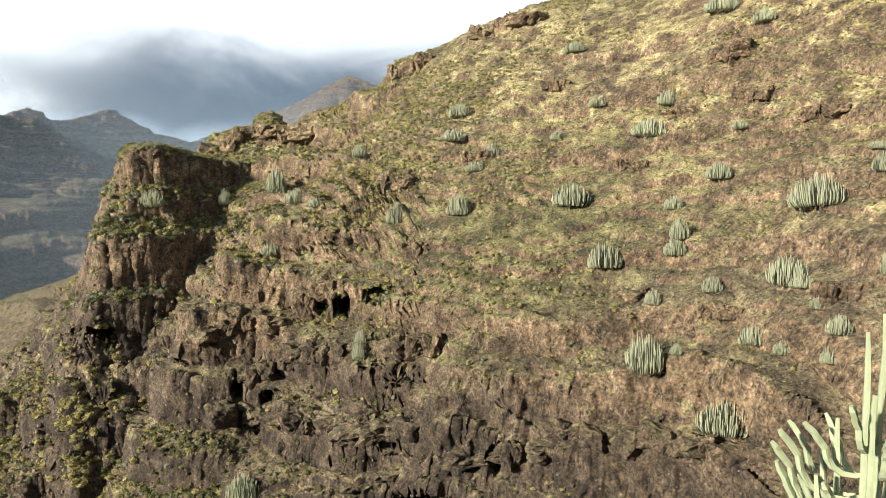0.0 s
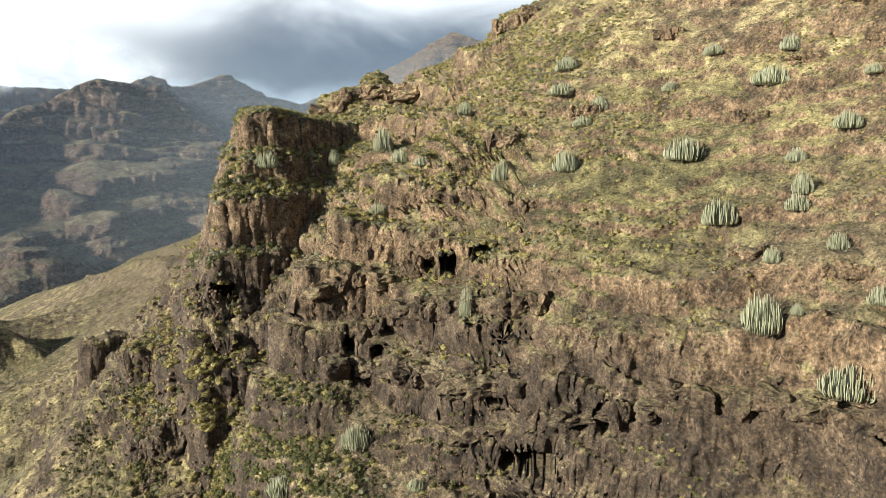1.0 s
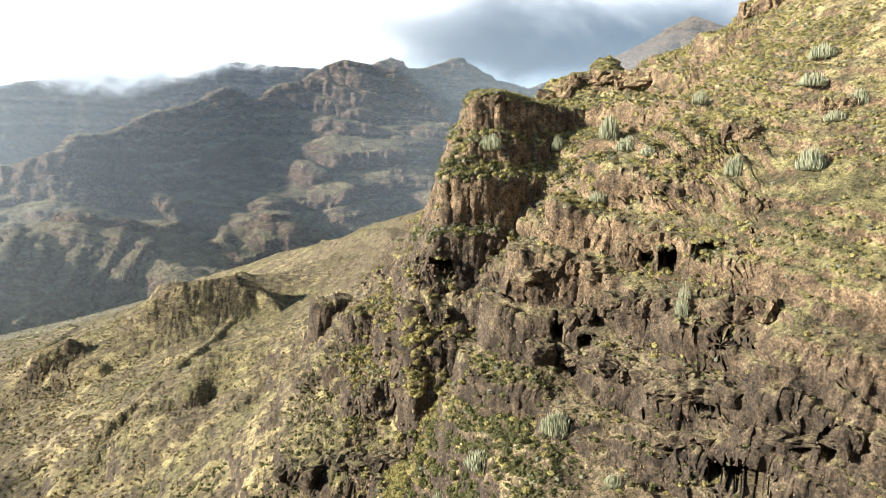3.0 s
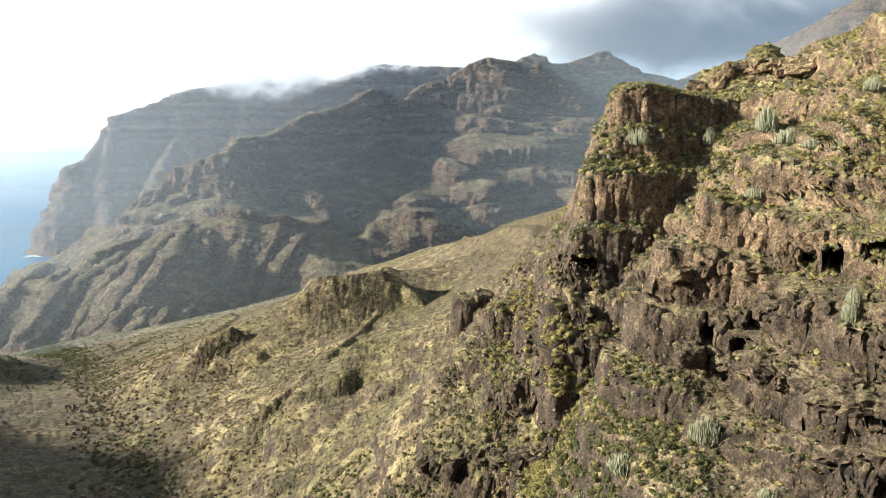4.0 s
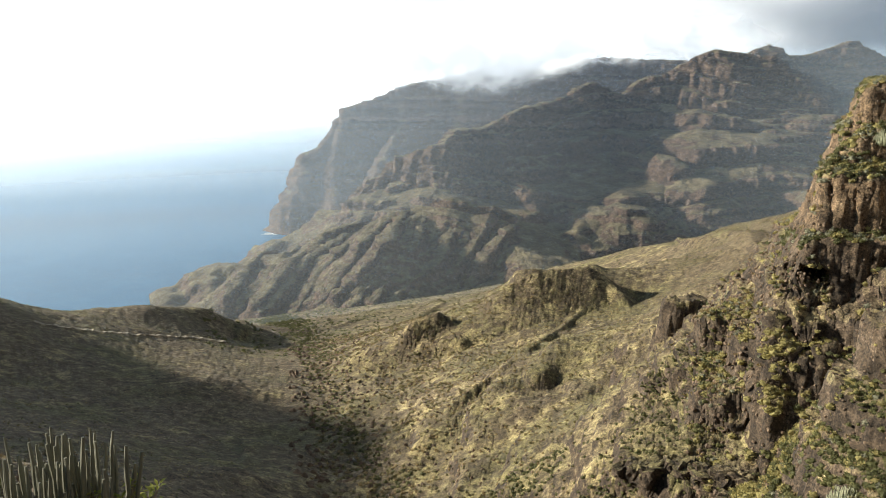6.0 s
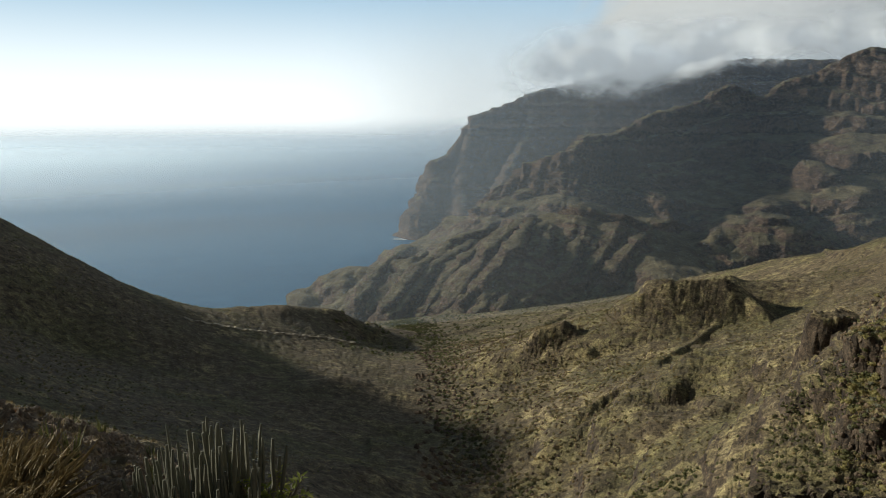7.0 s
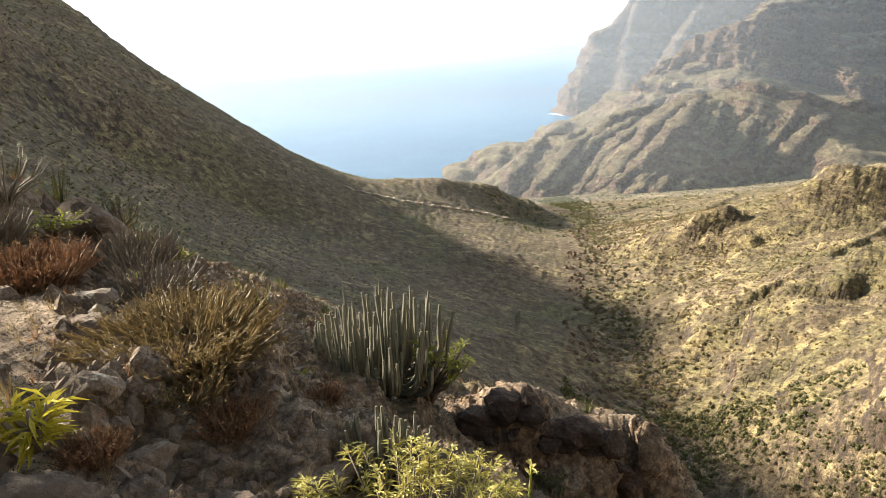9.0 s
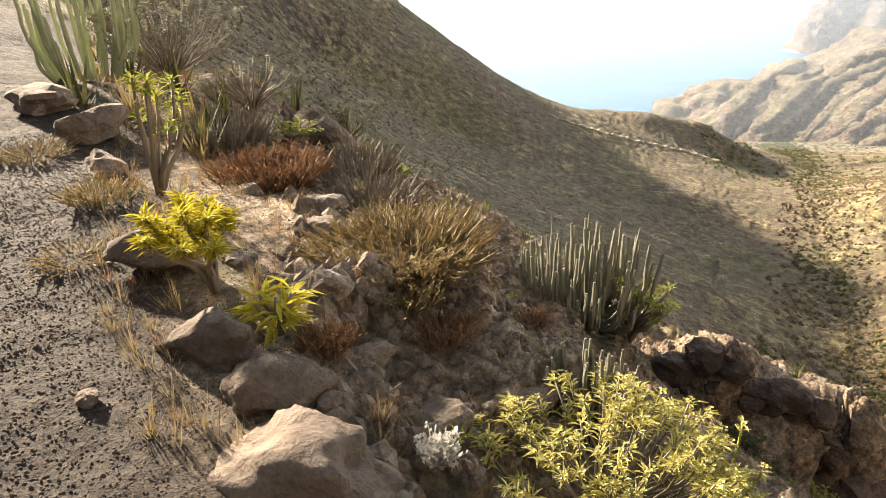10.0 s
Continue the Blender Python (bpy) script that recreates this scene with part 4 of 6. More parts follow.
def bush_template(seed, leaves, leaf, flat=0.75, spread=0.5, core=True):
    """A cushion shrub of a unit radius: a lumpy leafy heart with small blades standing out of it."""
    rng = np.random.default_rng(seed)
    v, f = [], []
    lumps = rng.normal(size=(6, 3))
    lumps[:, 2] = np.abs(lumps[:, 2])
    lumps /= np.linalg.norm(lumps, axis=1, keepdims=True)

    def reach(d):
        return 0.62 + 0.42 * max(0.0, float((lumps @ d).max())) ** 4 + 0.14 * rng.random()

    if core:
        bm = bmesh.new()
        bmesh.ops.create_icosphere(bm, subdivisions=1, radius=1.0)
        low = {x for x in bm.verts if x.co.z < -0.5}
        keep = [x for x in bm.verts if x not in low]
        index = {x: k for k, x in enumerate(keep)}
        for x in keep:
            d = np.array(x.co.normalized())
            v.append(d * reach(d) * (1, 1, flat) * 0.92)
        f += [tuple(index[x] for x in face.verts) for face in bm.faces if not any(x in low for x in face.verts)]
        bm.free()
    for _ in range(leaves):
        d = rng.normal(size=3)
        d[2] = abs(d[2])
        d /= np.linalg.norm(d)
        c = d * reach(d) * (1, 1, flat) * (0.9 if core else 0.55 + 0.45 * rng.random())
        out = d + rng.normal(size=3) * spread + (0, 0, 0.3)
        out /= np.linalg.norm(out)
        side = np.cross(out, rng.normal(size=3))
        side /= np.linalg.norm(side) + 1e-9
        k = len(v)
        w = leaf * (0.7 + 0.6 * rng.random())
        v += [c - side * w * 0.5, c + side * w * 0.5, c + out * w * 1.3]
        f.append((k, k + 1, k + 2))
    return np.array(v), np.array(f)


def tuft_template(seed, blades, lean=0.6, width=0.05):
    """A tuft of upright blades of a unit height."""
    rng = np.random.default_rng(seed)
    v, f = [], []
    for _ in range(blades):
        a = rng.random() * 2 * math.pi
        o = np.array([math.cos(a), math.sin(a), 0])
        foot = o * rng.random() * 0.25
        tip = foot + o * lean * rng.random() + np.array([0, 0, 0.5 + 0.5 * rng.random()])
        side = np.array([-o[1], o[0], 0]) * width
        k = len(v)
        v += [foot - side, foot + side, tip]
        f.append((k, k + 1, k + 2))
    return np.array(v), np.array(f)


def tube(path, radii, sides=5, ribs=0.0):
    """Points and faces of a tapered stem along a path; ribs makes it fluted."""
    v, f = [], []
    path = [Vector(p) for p in path]
    up = Vector((0.31, 0.17, 0.93))
    for i, p in enumerate(path):
        d = (path[min(i + 1, len(path) - 1)] - path[max(i - 1, 0)]).normalized()
        s = d.cross(up)
        s = s.normalized() if s.length > 1e-3 else Vector((1, 0, 0))
        t = d.cross(s)
        for k in range(sides):
            a = 2 * math.pi * k / sides
            r = radii[i] * (1 + (ribs if k % 2 else -ribs))
            v.append(p + s * math.cos(a) * r + t * math.sin(a) * r)
    for i in range(len(path) - 1):
        for k in range(sides):
            a, b = i * sides + k, i * sides + (k + 1) % sides
            f.append((a, b, b + sides, a + sides))
    f.append(tuple(range(sides))[::-1])
    f.append(tuple((len(path) - 1) * sides + k for k in range(sides)))
    return v, f


class Build:
    """Collects points and faces for one mesh."""

    def __init__(self):
        self.v, self.f = [], []

    def add(self, vf):
        k = len(self.v)
        self.v += [tuple(p) for p in vf[0]]
        self.f += [tuple(i + k for i in face) for face in vf[1]]
        return self

    def blade(self, foot, tip, width, bend=0.0, up=(0, 0, 1)):
        """A folded leaf with a mid rib."""
        foot, tip = Vector(foot), Vector(tip)
        d = tip - foot
        side = d.cross(Vector(up))
        side = (side.normalized() if side.length > 1e-5 else Vector((1, 0, 0))) * width
        over = side.cross(d).normalized() * d.length
        mid = foot + d * 0.5 + over * bend
        k = len(self.v)
        self.v += [tuple(p) for p in (foot, mid - side + over * 0.05, mid - over * 0.02, mid + side + over * 0.05, tip)]
        self.f += [(k, k + 1, k + 2), (k, k + 2, k + 3), (k + 1, k + 4, k + 2), (k + 2, k + 4, k + 3)]
        return self

    def mesh(self, name, mat, smooth=False):
        me = bpy.data.meshes.new(name)
        me.from_pydata(self.v, [], self.f)
        me.polygons.foreach_set("use_smooth", [smooth] * len(me.polygons))
        me.materials.append(mat)
        me.update()
        return me


def part(name, me, parent, label="", at=None):
    ob = new(name, me)
    ob.parent = parent
    if at is not None:
        ob.matrix_basis = at
    return tagged(ob, label)


def leaf_material(name, dark, light, tip=None, gloss=0.75, through=0.25):
    m, n = material(name)
    geo = n.add("ShaderNodeNewGeometry")
    patch = n.noise(geo.outputs["Position"], 0.4, 3)
    fine = n.noise(geo.outputs["Position"], 12.0, 4, 0.7)
    v = n.math("ADD", n.math("MULTIPLY", geo.outputs["Random Per Island"], 0.4), n.math("ADD", n.math("MULTIPLY", patch, 0.25), n.math("MULTIPLY", fine, 0.35)))
    stops = [(0.2, dark), (0.6, light)] + ([(0.85, tip)] if tip else [])
    color = n.ramp(v, *stops)
    rumple = n.add("ShaderNodeBump", Height=fine, Strength=0.8, Distance=0.12 if through else 0.01)
    bsdf = n.add("ShaderNodeBsdfPrincipled", Base_Color=color, Roughness=gloss, Normal=rumple.outputs[0])
    past = n.add("ShaderNodeBsdfTranslucent", Color=color)
    both = n.add("ShaderNodeMixShader", i0=through, i1=bsdf.outputs[0], i2=past.outputs[0])
    n.add("ShaderNodeOutputMaterial", Surface=both)
    return m


OLIVE = leaf_material("olive_leaves", (0.055, 0.058, 0.02), (0.13, 0.13, 0.045), (0.24, 0.23, 0.08))
YELLOWISH = leaf_material("yellow_green_leaves", (0.20, 0.172, 0.06), (0.37, 0.32, 0.12), (0.52, 0.455, 0.20))
GREYISH = leaf_material("grey_green_leaves", (0.13, 0.13, 0.085), (0.27, 0.265, 0.18), (0.40, 0.39, 0.28))
GOLDEN = leaf_material("dry_golden_green_leaves", (0.11, 0.098, 0.04), (0.21, 0.182, 0.08), (0.34, 0.29, 0.135))
STRAW = leaf_material("dry_straw", (0.17, 0.12, 0.055), (0.34, 0.255, 0.12), (0.5, 0.40, 0.21))
RUST = leaf_material("rusty_dry_stems", (0.17, 0.09, 0.05), (0.34, 0.19, 0.10), (0.48, 0.32, 0.18))
STEM = leaf_material("pale_cactus_skin", (0.20, 0.205, 0.13), (0.33, 0.335, 0.22), (0.44, 0.44, 0.31), through=0.0)


# ---- shrubs on the slopes ----
def open_slope(p, nn):
    patch = np.clip(0.65 + 0.8 * fractal(p, 0.06, 3, 61), 0.08, 1)
    return patch * np.clip((nn[:, 2] - 0.35) / 0.3, 0.12, 1)


def bearing_of(p):
    return np.degrees(np.arctan2(-p[:, 0], p[:, 1]))


def steep_side(p, nn, leafy=0.1):
    turn, rise = bearing_of(p), np.degrees(np.arctan2(p[:, 2] - EYE, np.hypot(p[:, 0], p[:, 1])))
    calm = np.clip((-24 - turn) / 8, 0, 1) * np.clip((rise + 19) / 22, 0, 1)
    patch = np.clip(0.45 + 1.1 * fractal(p, 0.06, 4, 61, 0.6), 0.04, 1)
    apron = np.clip((-9 - turn) / 3, 0, 1) * np.clip((-20 - rise) / 3, 0, 1)
    ledge = np.clip((turn + 26) / 2, 0, 1) * np.clip((-10 - turn) / 2, 0, 1) * np.clip((rise + 12) / 3, 0, 1) * np.clip((nn[:, 2] - 0.55) / 0.15, 0, 1)
    calm = np.maximum(calm, 1.3 * ledge)
    return (0.12 + 0.88 * np.maximum(calm, leafy * apron)) * patch * np.clip((nn[:, 2] - 0.3) / 0.3, 0.1, 1) * (np.hypot(p[:, 0], p[:, 1]) > 56)


def tower_ledge(p, nn):
    rise = np.degrees(np.arctan2(p[:, 2] - EYE, np.hypot(p[:, 0], p[:, 1])))
    steps = [(-2.0, -0.6), (-4.4, -2.9), (-8.6, -7.9), (0.8, 2.2)]
    near = sum(np.clip((rise - a + 0.3) / 0.3, 0, 1) * np.clip((b + 0.3 - rise) / 0.3, 0, 1) for a, b in steps)
    return near * np.clip((nn[:, 2] - 0.3) / 0.3, 0.02, 1)


def gully_floor(p, nn):
    rise = np.degrees(np.arctan2(p[:, 2] - EYE, np.hypot(p[:, 0], p[:, 1])))
    return np.clip((-14 - rise) / 3, 0, 1) * np.clip(0.5 + 1.2 * fractal(p, 0.09, 3, 63), 0.03, 1) * np.clip((nn[:, 2] - 0.5) / 0.2, 0.02, 1)


def sunny_side(p, nn):
    return open_slope(p, nn) * np.clip((25 - bearing_of(p)) / 7, 0, 1)


def shady_side(p, nn):
    return open_slope(p, nn) * np.clip((bearing_of(p) - 15) / 9, 0, 1)


def shrubs(name, label, seed, mat, area, count, small, large, leaves, leaf, flat=0.75, want=open_slope, core=True):
    rng = np.random.default_rng(seed)
    at, _ = scatter(seed, *area, count, want)
    sizes = small + (large - small) * rng.random(count) ** 2
    temps = [bush_template(seed * 10 + k, leaves, leaf, flat, core=core) for k in range(4)]
    return tagged(merge(name, temps, at, sizes, mat, seed), label, "shrubs", kind="stuff")


SLOPE, VALLEY, SHADE, FARSIDE = (-74, -5, 40, 170), (-14, 26, 95, 420), (15, 75, 20, 420), (-16, 32, 330, 900)
shrubs("low_shrubs", "yellow-green low shrubs scattered over the rocky slope", 11, YELLOWISH, SLOPE, 10000, 0.18, 0.7, 26, 0.28, want=steep_side)
# olive favours the apron, its dark leaves also standing in for cloud shadow
shrubs("low_shrubs", "olive low shrubs scattered over the rocky slope", 12, OLIVE, SLOPE, 8000, 0.16, 0.6, 26, 0.28, want=lambda p, nn: steep_side(p, nn, 1.0))
shrubs("low_shrubs", "grey-green low shrubs on the rocky slope", 13, GREYISH, SLOPE, 7000, 0.14, 0.5, 24, 0.28, want=steep_side)
shrubs("dry_grass", "straw-coloured dry grass cushions on the rocky slope", 18, STRAW, SLOPE, 12000, 0.12, 0.45, 18, 0.45, want=steep_side, core=False)
shrubs("low_shrubs", "olive shrubs on the ledges of the rock tower", 20, OLIVE, (-26, -9, 112, 150), 1000, 0.25, 0.75, 28, 0.28, want=tower_ledge)
shrubs("low_shrubs", "pale green shrubs on the ledges of the rock tower", 21, GREYISH, (-26, -9, 112, 150), 700, 0.25, 0.7, 28, 0.28, want=tower_ledge)
shrubs("low_shrubs", "yellow-green bushes in the gully under the tower", 22, YELLOWISH, (-20, -9, 85, 116), 420, 0.35, 0.95, 34, 0.26, want=gully_floor)
shrubs("low_shrubs", "olive bushes on the apron under the buttress", 23, OLIVE, (-34, -9, 60, 100), 1500, 0.2, 0.7, 30, 0.26, want=gully_floor)
shrubs("low_shrubs", "dry golden-green shrubs dotting the sunlit valley side", 14, GOLDEN, VALLEY, 9500, 0.2, 0.62, 16, 0.34, want=sunny_side)
shrubs("low_shrubs", "straw-coloured shrubs dotting the sunlit valley side", 15, STRAW, VALLEY, 5500, 0.2, 0.65, 16, 0.34, want=sunny_side)
shrubs("low_shrubs", "dull green shrubs on the shaded valley side", 16, OLIVE, SHADE, 5000, 0.2, 0.75, 8, 0.4, want=shady_side)
shrubs("low_shrubs", "dry brown shrubs on the shaded valley side", 24, STRAW, SHADE, 5000, 0.2, 0.6, 8, 0.4, want=shady_side)
# olive growth, packed densely so its dark colour also replaces shadow here
shrubs("low_shrubs", "dense dull green bushes on the valley floor below the trail", 25, OLIVE, (-8, 26, 58, 128), 3200, 0.25, 0.8, 16, 0.34)
shrubs("low_shrubs", "greyish shrubs on the far valley side", 17, OLIVE, FARSIDE, 4500, 0.5, 1.4, 5, 0.5)


def streamside(p, nn):
    """Close to the stream's course."""
    course = [spot(*c)[:2] for c in finer([(12, 88, 0), (16.5, 100, 0), (18, 150, 0), (20, 172, 0), (22.7, 215, 0), (23.2, 300, 0), (24.5, 450, 0), (27, 650, 0)], 14)]
    d = np.full(len(p), 1e9)
    for x, y in course:
        d = np.minimum(d, np.hypot(p[:, 0] - x, p[:, 1] - y) / (3 + 0.02 * math.hypot(x, y)))
    return np.clip(1.3 - d, 0, 1)


shrubs("low_shrubs", "green bushes along the dry stream bed", 19, OLIVE, (8, 32, 80, 700), 1300, 0.6, 1.7, 20, 0.3, want=streamside)


# ---- succulent clumps on the big slope ----
def cactus_clump_mesh(seed, stems, height, spread, thick, sides=5, rings=5):
    rng = random.Random(seed)
    b = Build()
    for _ in range(stems):
        a, r = rng.random() * 2 * math.pi, spread * math.sqrt(rng.random())
        out = Vector((math.cos(a), math.sin(a), 0))
        foot = out * r * 0.85
        h = height * (0.55 + 0.45 * rng.random()) * (1 - 0.62 * (r / spread) ** 2)
        path = []
        for k in range(rings):
            s = k / (rings - 1)
            path.append(foot + out * (r * 0.16 * min(1, 2.2 * s) ** 0.7) + Vector((rng.uniform(-1, 1) * thick * 0.4, rng.uniform(-1, 1) * thick * 0.4, h * s)))
        w = thick * (0.8 + 0.4 * rng.random())
        b.add(tube(path, [w * (0.8, 1, 1, 0.95, 0.55)[min(k, 4)] if rings == 5 else w * (1 if k < rings - 1 else 0.5) for k in range(rings)], sides))
    return b.mesh("stems", STEM, smooth=True)


CLUMPS = [cactus_clump_mesh(70 + k, 210, 0.85, 0.74, 0.018, 4) for k in range(5)]
rng = random.Random(5)


def slope_cactus(turn, rise, wide, tall):
    at, _ = ground_under(turn, rise)
    ob = new("cactus_clump", rng.choice(CLUMPS))
    ob.matrix_world = pose(at.x, at.y, at.z - 0.12, rng.uniform(-6, 6), rng.uniform(-6, 6), rng.uniform(0, 360)) @ Matrix.Diagonal((wide / 1.5, wide / 1.5, tall, 1))
    return tagged(ob, "pale grey-green columnar cactus clump on the rocky slope", "cactus", "cactus clumps on the slope")


for turn, rise, wide, tall in [(-46.8, -2.1, 4.3, 3.4), (-49.4, -6.5, 3.5, 3.3), (-38.1, -2.8, 2.9, 3.4), (-33.1, -3.3, 2.3, 3.2), (-54.7, -4.4, 1.9,
        2.7), (-54.1, -2.1, 2.1, 1.8), (-54.4, -5.6, 2.2, 2.0), (-56.7, -7.9, 1.7, 1.8), (-61.8, -7.1, 3.4, 2.9), (-63.6, -1.9, 4.7, 3.6), (-57.4,
        0.0, 2.8, 2.2), (-62.8, -7.3, 1.9, 1.4), (-52.3, -14.1, 3.2, 3.9), (-58.4, -17.7, 4.1, 3.0), (-52.7, -9.0, 1.5, 1.8), (-59.8, -11.5, 2.1,
        1.9), (-64.7, -10.3, 1.7, 1.8), (-61.8, -11.8, 1.3, 1.2), (-64.3, -12.3, 1.2, 1.5), (-54.6, -12.5, 1.0, 1.2), (-52.3, 3.0, 4.7, 2.8), (-38.4,
        4.6, 3.2, 2.6), (-37.9, 2.8, 3.4, 2.2), (-31.3, 1.6, 2.3, 2.4)]:
    slope_cactus(turn, rise, wide, tall)
for turn, rise, wide, tall in [(-24.9, -1.0, 3.4, 5.4), (-16.0, -2.0, 3.9, 3.5), (-20.9, -2.0, 2.3, 3.7), (-45.7, 2.9, 2.0, 1.7), (-48.5, 5.1, 2.5,
        1.9), (-46.9, 9.1, 3.3, 2.0), (-56.8, 11.4, 4.6, 2.9), (-59.8, 10.5, 3.0, 2.2), (-40.8, 1.7, 2.4, 2.4), (-39.5, 0.5, 2.4, 1.8), (-27.8, -2.6,
        2.1, 1.7), (-24.5, -5.8, 2.4, 2.1), (-25.9, -1.8, 3.1, 2.7), (-31.1, -13.7, 1.6, 4.1), (-53.3, 5.2, 2.4, 2.5), (-58.6, 3.5, 1.9, 1.4), (-67.2,
        0.7, 1.6, 2.0), (-67.0, 2.1, 2.0, 1.0), (-67.5, -6.3, 1.0, 2.2), (-63.6, -8.7, 1.3, 1.2), (-21.8, -23.0, 3.5, 3.3), (-16.1, -25.7, 3.5, 2.6),
        (-12.9, -28.1, 2.9, 1.9), (-26.3, -26.0, 2.0, 1.5)]:
    slope_cactus(turn, rise, wide, tall)


# ---- stones and outcrops ----
def stone_material(name, dark, mid, light, lichen=0.0, grain=1.0):
    m, n = material(name)
    tex = n.add("ShaderNodeTexCoord").outputs["Object"]
    at = n.add("ShaderNodeNewGeometry").outputs["Position"]
    big, small, pits = n.noise(at, 1.2 * grain, 5, 0.6), n.noise(at, 9.0 * grain, 7, 0.68), n.noise(at, 45.0 * grain, 4, 0.6)
    v = n.math("ADD", n.math("MULTIPLY", big, 0.45), n.math("ADD", n.math("MULTIPLY", small, 0.35), n.math("MULTIPLY", pits, 0.2)))
    color = n.ramp(v, (0.36, dark), (0.5, mid), (0.63, light))
    if lichen:
        color = n.mix(n.math("MULTIPLY", n.span(n.noise(at, 5.0 * grain, 6, 0.65, 0.6), 0.58, 0.66), lichen), color, (0.42, 0.40, 0.33))
    first = n.add("ShaderNodeBump", Height=small, Strength=1.0, Distance=0.06 / grain)
    second = n.add("ShaderNodeBump", Height=pits, Strength=0.9, Distance=0.012 / grain, Normal=first.outputs[0])
    bsdf = n.add("ShaderNodeBsdfPrincipled", Base_Color=color, Roughness=0.93, Normal=second.outputs[0])
    n.add("ShaderNodeOutputMaterial", Surface=bsdf)
    return m


LAVA = stone_material("grey_brown_lava_stone", (0.062, 0.046, 0.034), (0.20, 0.15, 0.11), (0.40, 0.32, 0.245), 0.7)
TUFF = stone_material("pale_pinkish_tuff", (0.065, 0.047, 0.034), (0.175, 0.13, 0.098), (0.30, 0.235, 0.18))
CLIFF = stone_material("reddish_brown_cliff_rock", (0.05, 0.036, 0.027), (0.16, 0.11, 0.075), (0.34, 0.245, 0.165), 0.15, 0.15)


def sphere_points(level):
    bm = bmesh.new()
    bmesh.ops.create_icosphere(bm, subdivisions=level, radius=1.0)
    v = np.array([x.co[:] for x in bm.verts])
    f = np.array([[x.index for x in face.verts] for face in bm.faces])
    bm.free()
    return v / np.linalg.norm(v, axis=1, keepdims=True), f


BALLS = {k: sphere_points(k) for k in (1, 2, 3, 4)}


def stone_points(seed, level=3, cuts=11, rough=0.08, boxy=False):
    """An angular stone within about a unit radius: a ball cut by planes, then weathered."""
    rng = np.random.default_rng(seed)
    u, f = BALLS[level]
    nn = rng.normal(size=(cuts, 3))
    if boxy:
        nn[:6] = np.array([[1, 0, 0], [-1, 0, 0], [0, 1, 0], [0, -1, 0], [0, 0, 1], [0, 0, -1]]) + rng.normal(size=(6, 3)) * 0.13
    nn /= np.linalg.norm(nn, axis=1, keepdims=True)
    d = 0.62 + 0.3 * rng.random(cuts)
    if boxy:
        d[:6] = 0.6 + 0.12 * rng.random(6)
        d[6:] += 0.2
    dots = u @ nn.T
    r = np.where(dots > 1e-3, d / np.maximum(dots, 1e-3), 9).min(axis=1)
    p = u * np.minimum(r, 1.15)[:, None]
    off = rng.random(3) * 50
    p = p + u * (rough * fractal((p + off).astype(np.float64), 2.2, 4, seed % 97, 0.55))[:, None]
    return p, f


def stone(label, at, size, seed, mat, turn=0.0, tilt=(0, 0), level=3, boxy=False, sink=0.25, name="rock", category="rock", group=""):
    p, f = stone_points(seed, level, 10, 0.15, boxy)
    ob = grid_mesh(name, p * (0.5 * np.array(size)), f, mat, smooth=level > 3)
    ob.matrix_world = pose(at[0], at[1], at[2] + size[2] * (0.5 - sink), tilt[0], tilt[1], turn)
    return tagged(ob, label, category, group)


def block_mesh(seed, level, mat):
    p, f = stone_points(seed, level, 15, 0.26, True)
    me = grid_mesh("block", p * 0.78, f, mat, smooth=False)
    data = me.data
    bpy.data.objects.remove(me)
    return data


BLOCKS = {}


def outcrop(label, along, block, seed, mat, count, sink=0.5, level=3, wide=0.5, wall=False):
    """A crag of jointed blocks piled along a line of ground places."""
    rng = np.random.default_rng(seed)
    key = (mat.name, level)
    if key not in BLOCKS:
        BLOCKS[key] = [block_mesh(900 + 13 * k + level, level, mat) for k in range(12)]
    along = np.array(along, float)
    reach = np.r_[0, np.cumsum(np.linalg.norm(np.diff(along[:, :2], axis=0), axis=1))]
    root = tagged(new("rock_outcrop"), label, "rock")
    mid = Vector(along.mean(axis=0))
    root.location = mid
    for j in range(count):
        s = reach[-1] * (j + rng.random() * 0.8) / count
        c = [np.interp(s, reach, along[:, i]) for i in range(3)]
        shrink = 0.45 + 0.75 * rng.random() ** 1.5
        size = Vector((block[0] * shrink * rng.uniform(0.8, 1.3), block[1] * shrink * rng.uniform(0.8, 1.3), block[2] * (0.4 + 0.75 * rng.random())))
        off = rng.normal(size=2) * block[0] * wide * 0.5
        turn = rng.uniform(0, 360)
        if wall:
            near_s = [np.interp(s + 0.5, reach, along[:, i]) - np.interp(s - 0.5, reach, along[:, i]) for i in range(2)]
            turn = math.degrees(math.atan2(near_s[1], near_s[0])) + rng.uniform(-14, 14)
            size = Vector((reach[-1] / count * rng.uniform(1.1, 2.6), block[1] * rng.uniform(0.7, 1.2), block[2] * rng.uniform(0.65, 1.15)))
        ob = new("block", BLOCKS[key][int(rng.integers(12))])
        ob.parent = root
        ob.matrix_basis = pose(c[0] + off[0] - mid.x, c[1] + off[1] - mid.y, c[2] + size.z * (0.5 - sink) - mid.z, rng.uniform(-7, 7), rng.uniform(-7, 7),
                               turn) @ Matrix.Diagonal((*size, 1))
    return root


def line_on_ground(*ends, steps=6):
    out = []
    for a, b in zip(ends, ends[1:]):
        for k in range(steps):
            s = k / (steps - 1)
            out.append(tuple(ground_under(a[0] + (b[0] - a[0]) * s, a[1] + (b[1] - a[1]) * s)[0]))
    return out


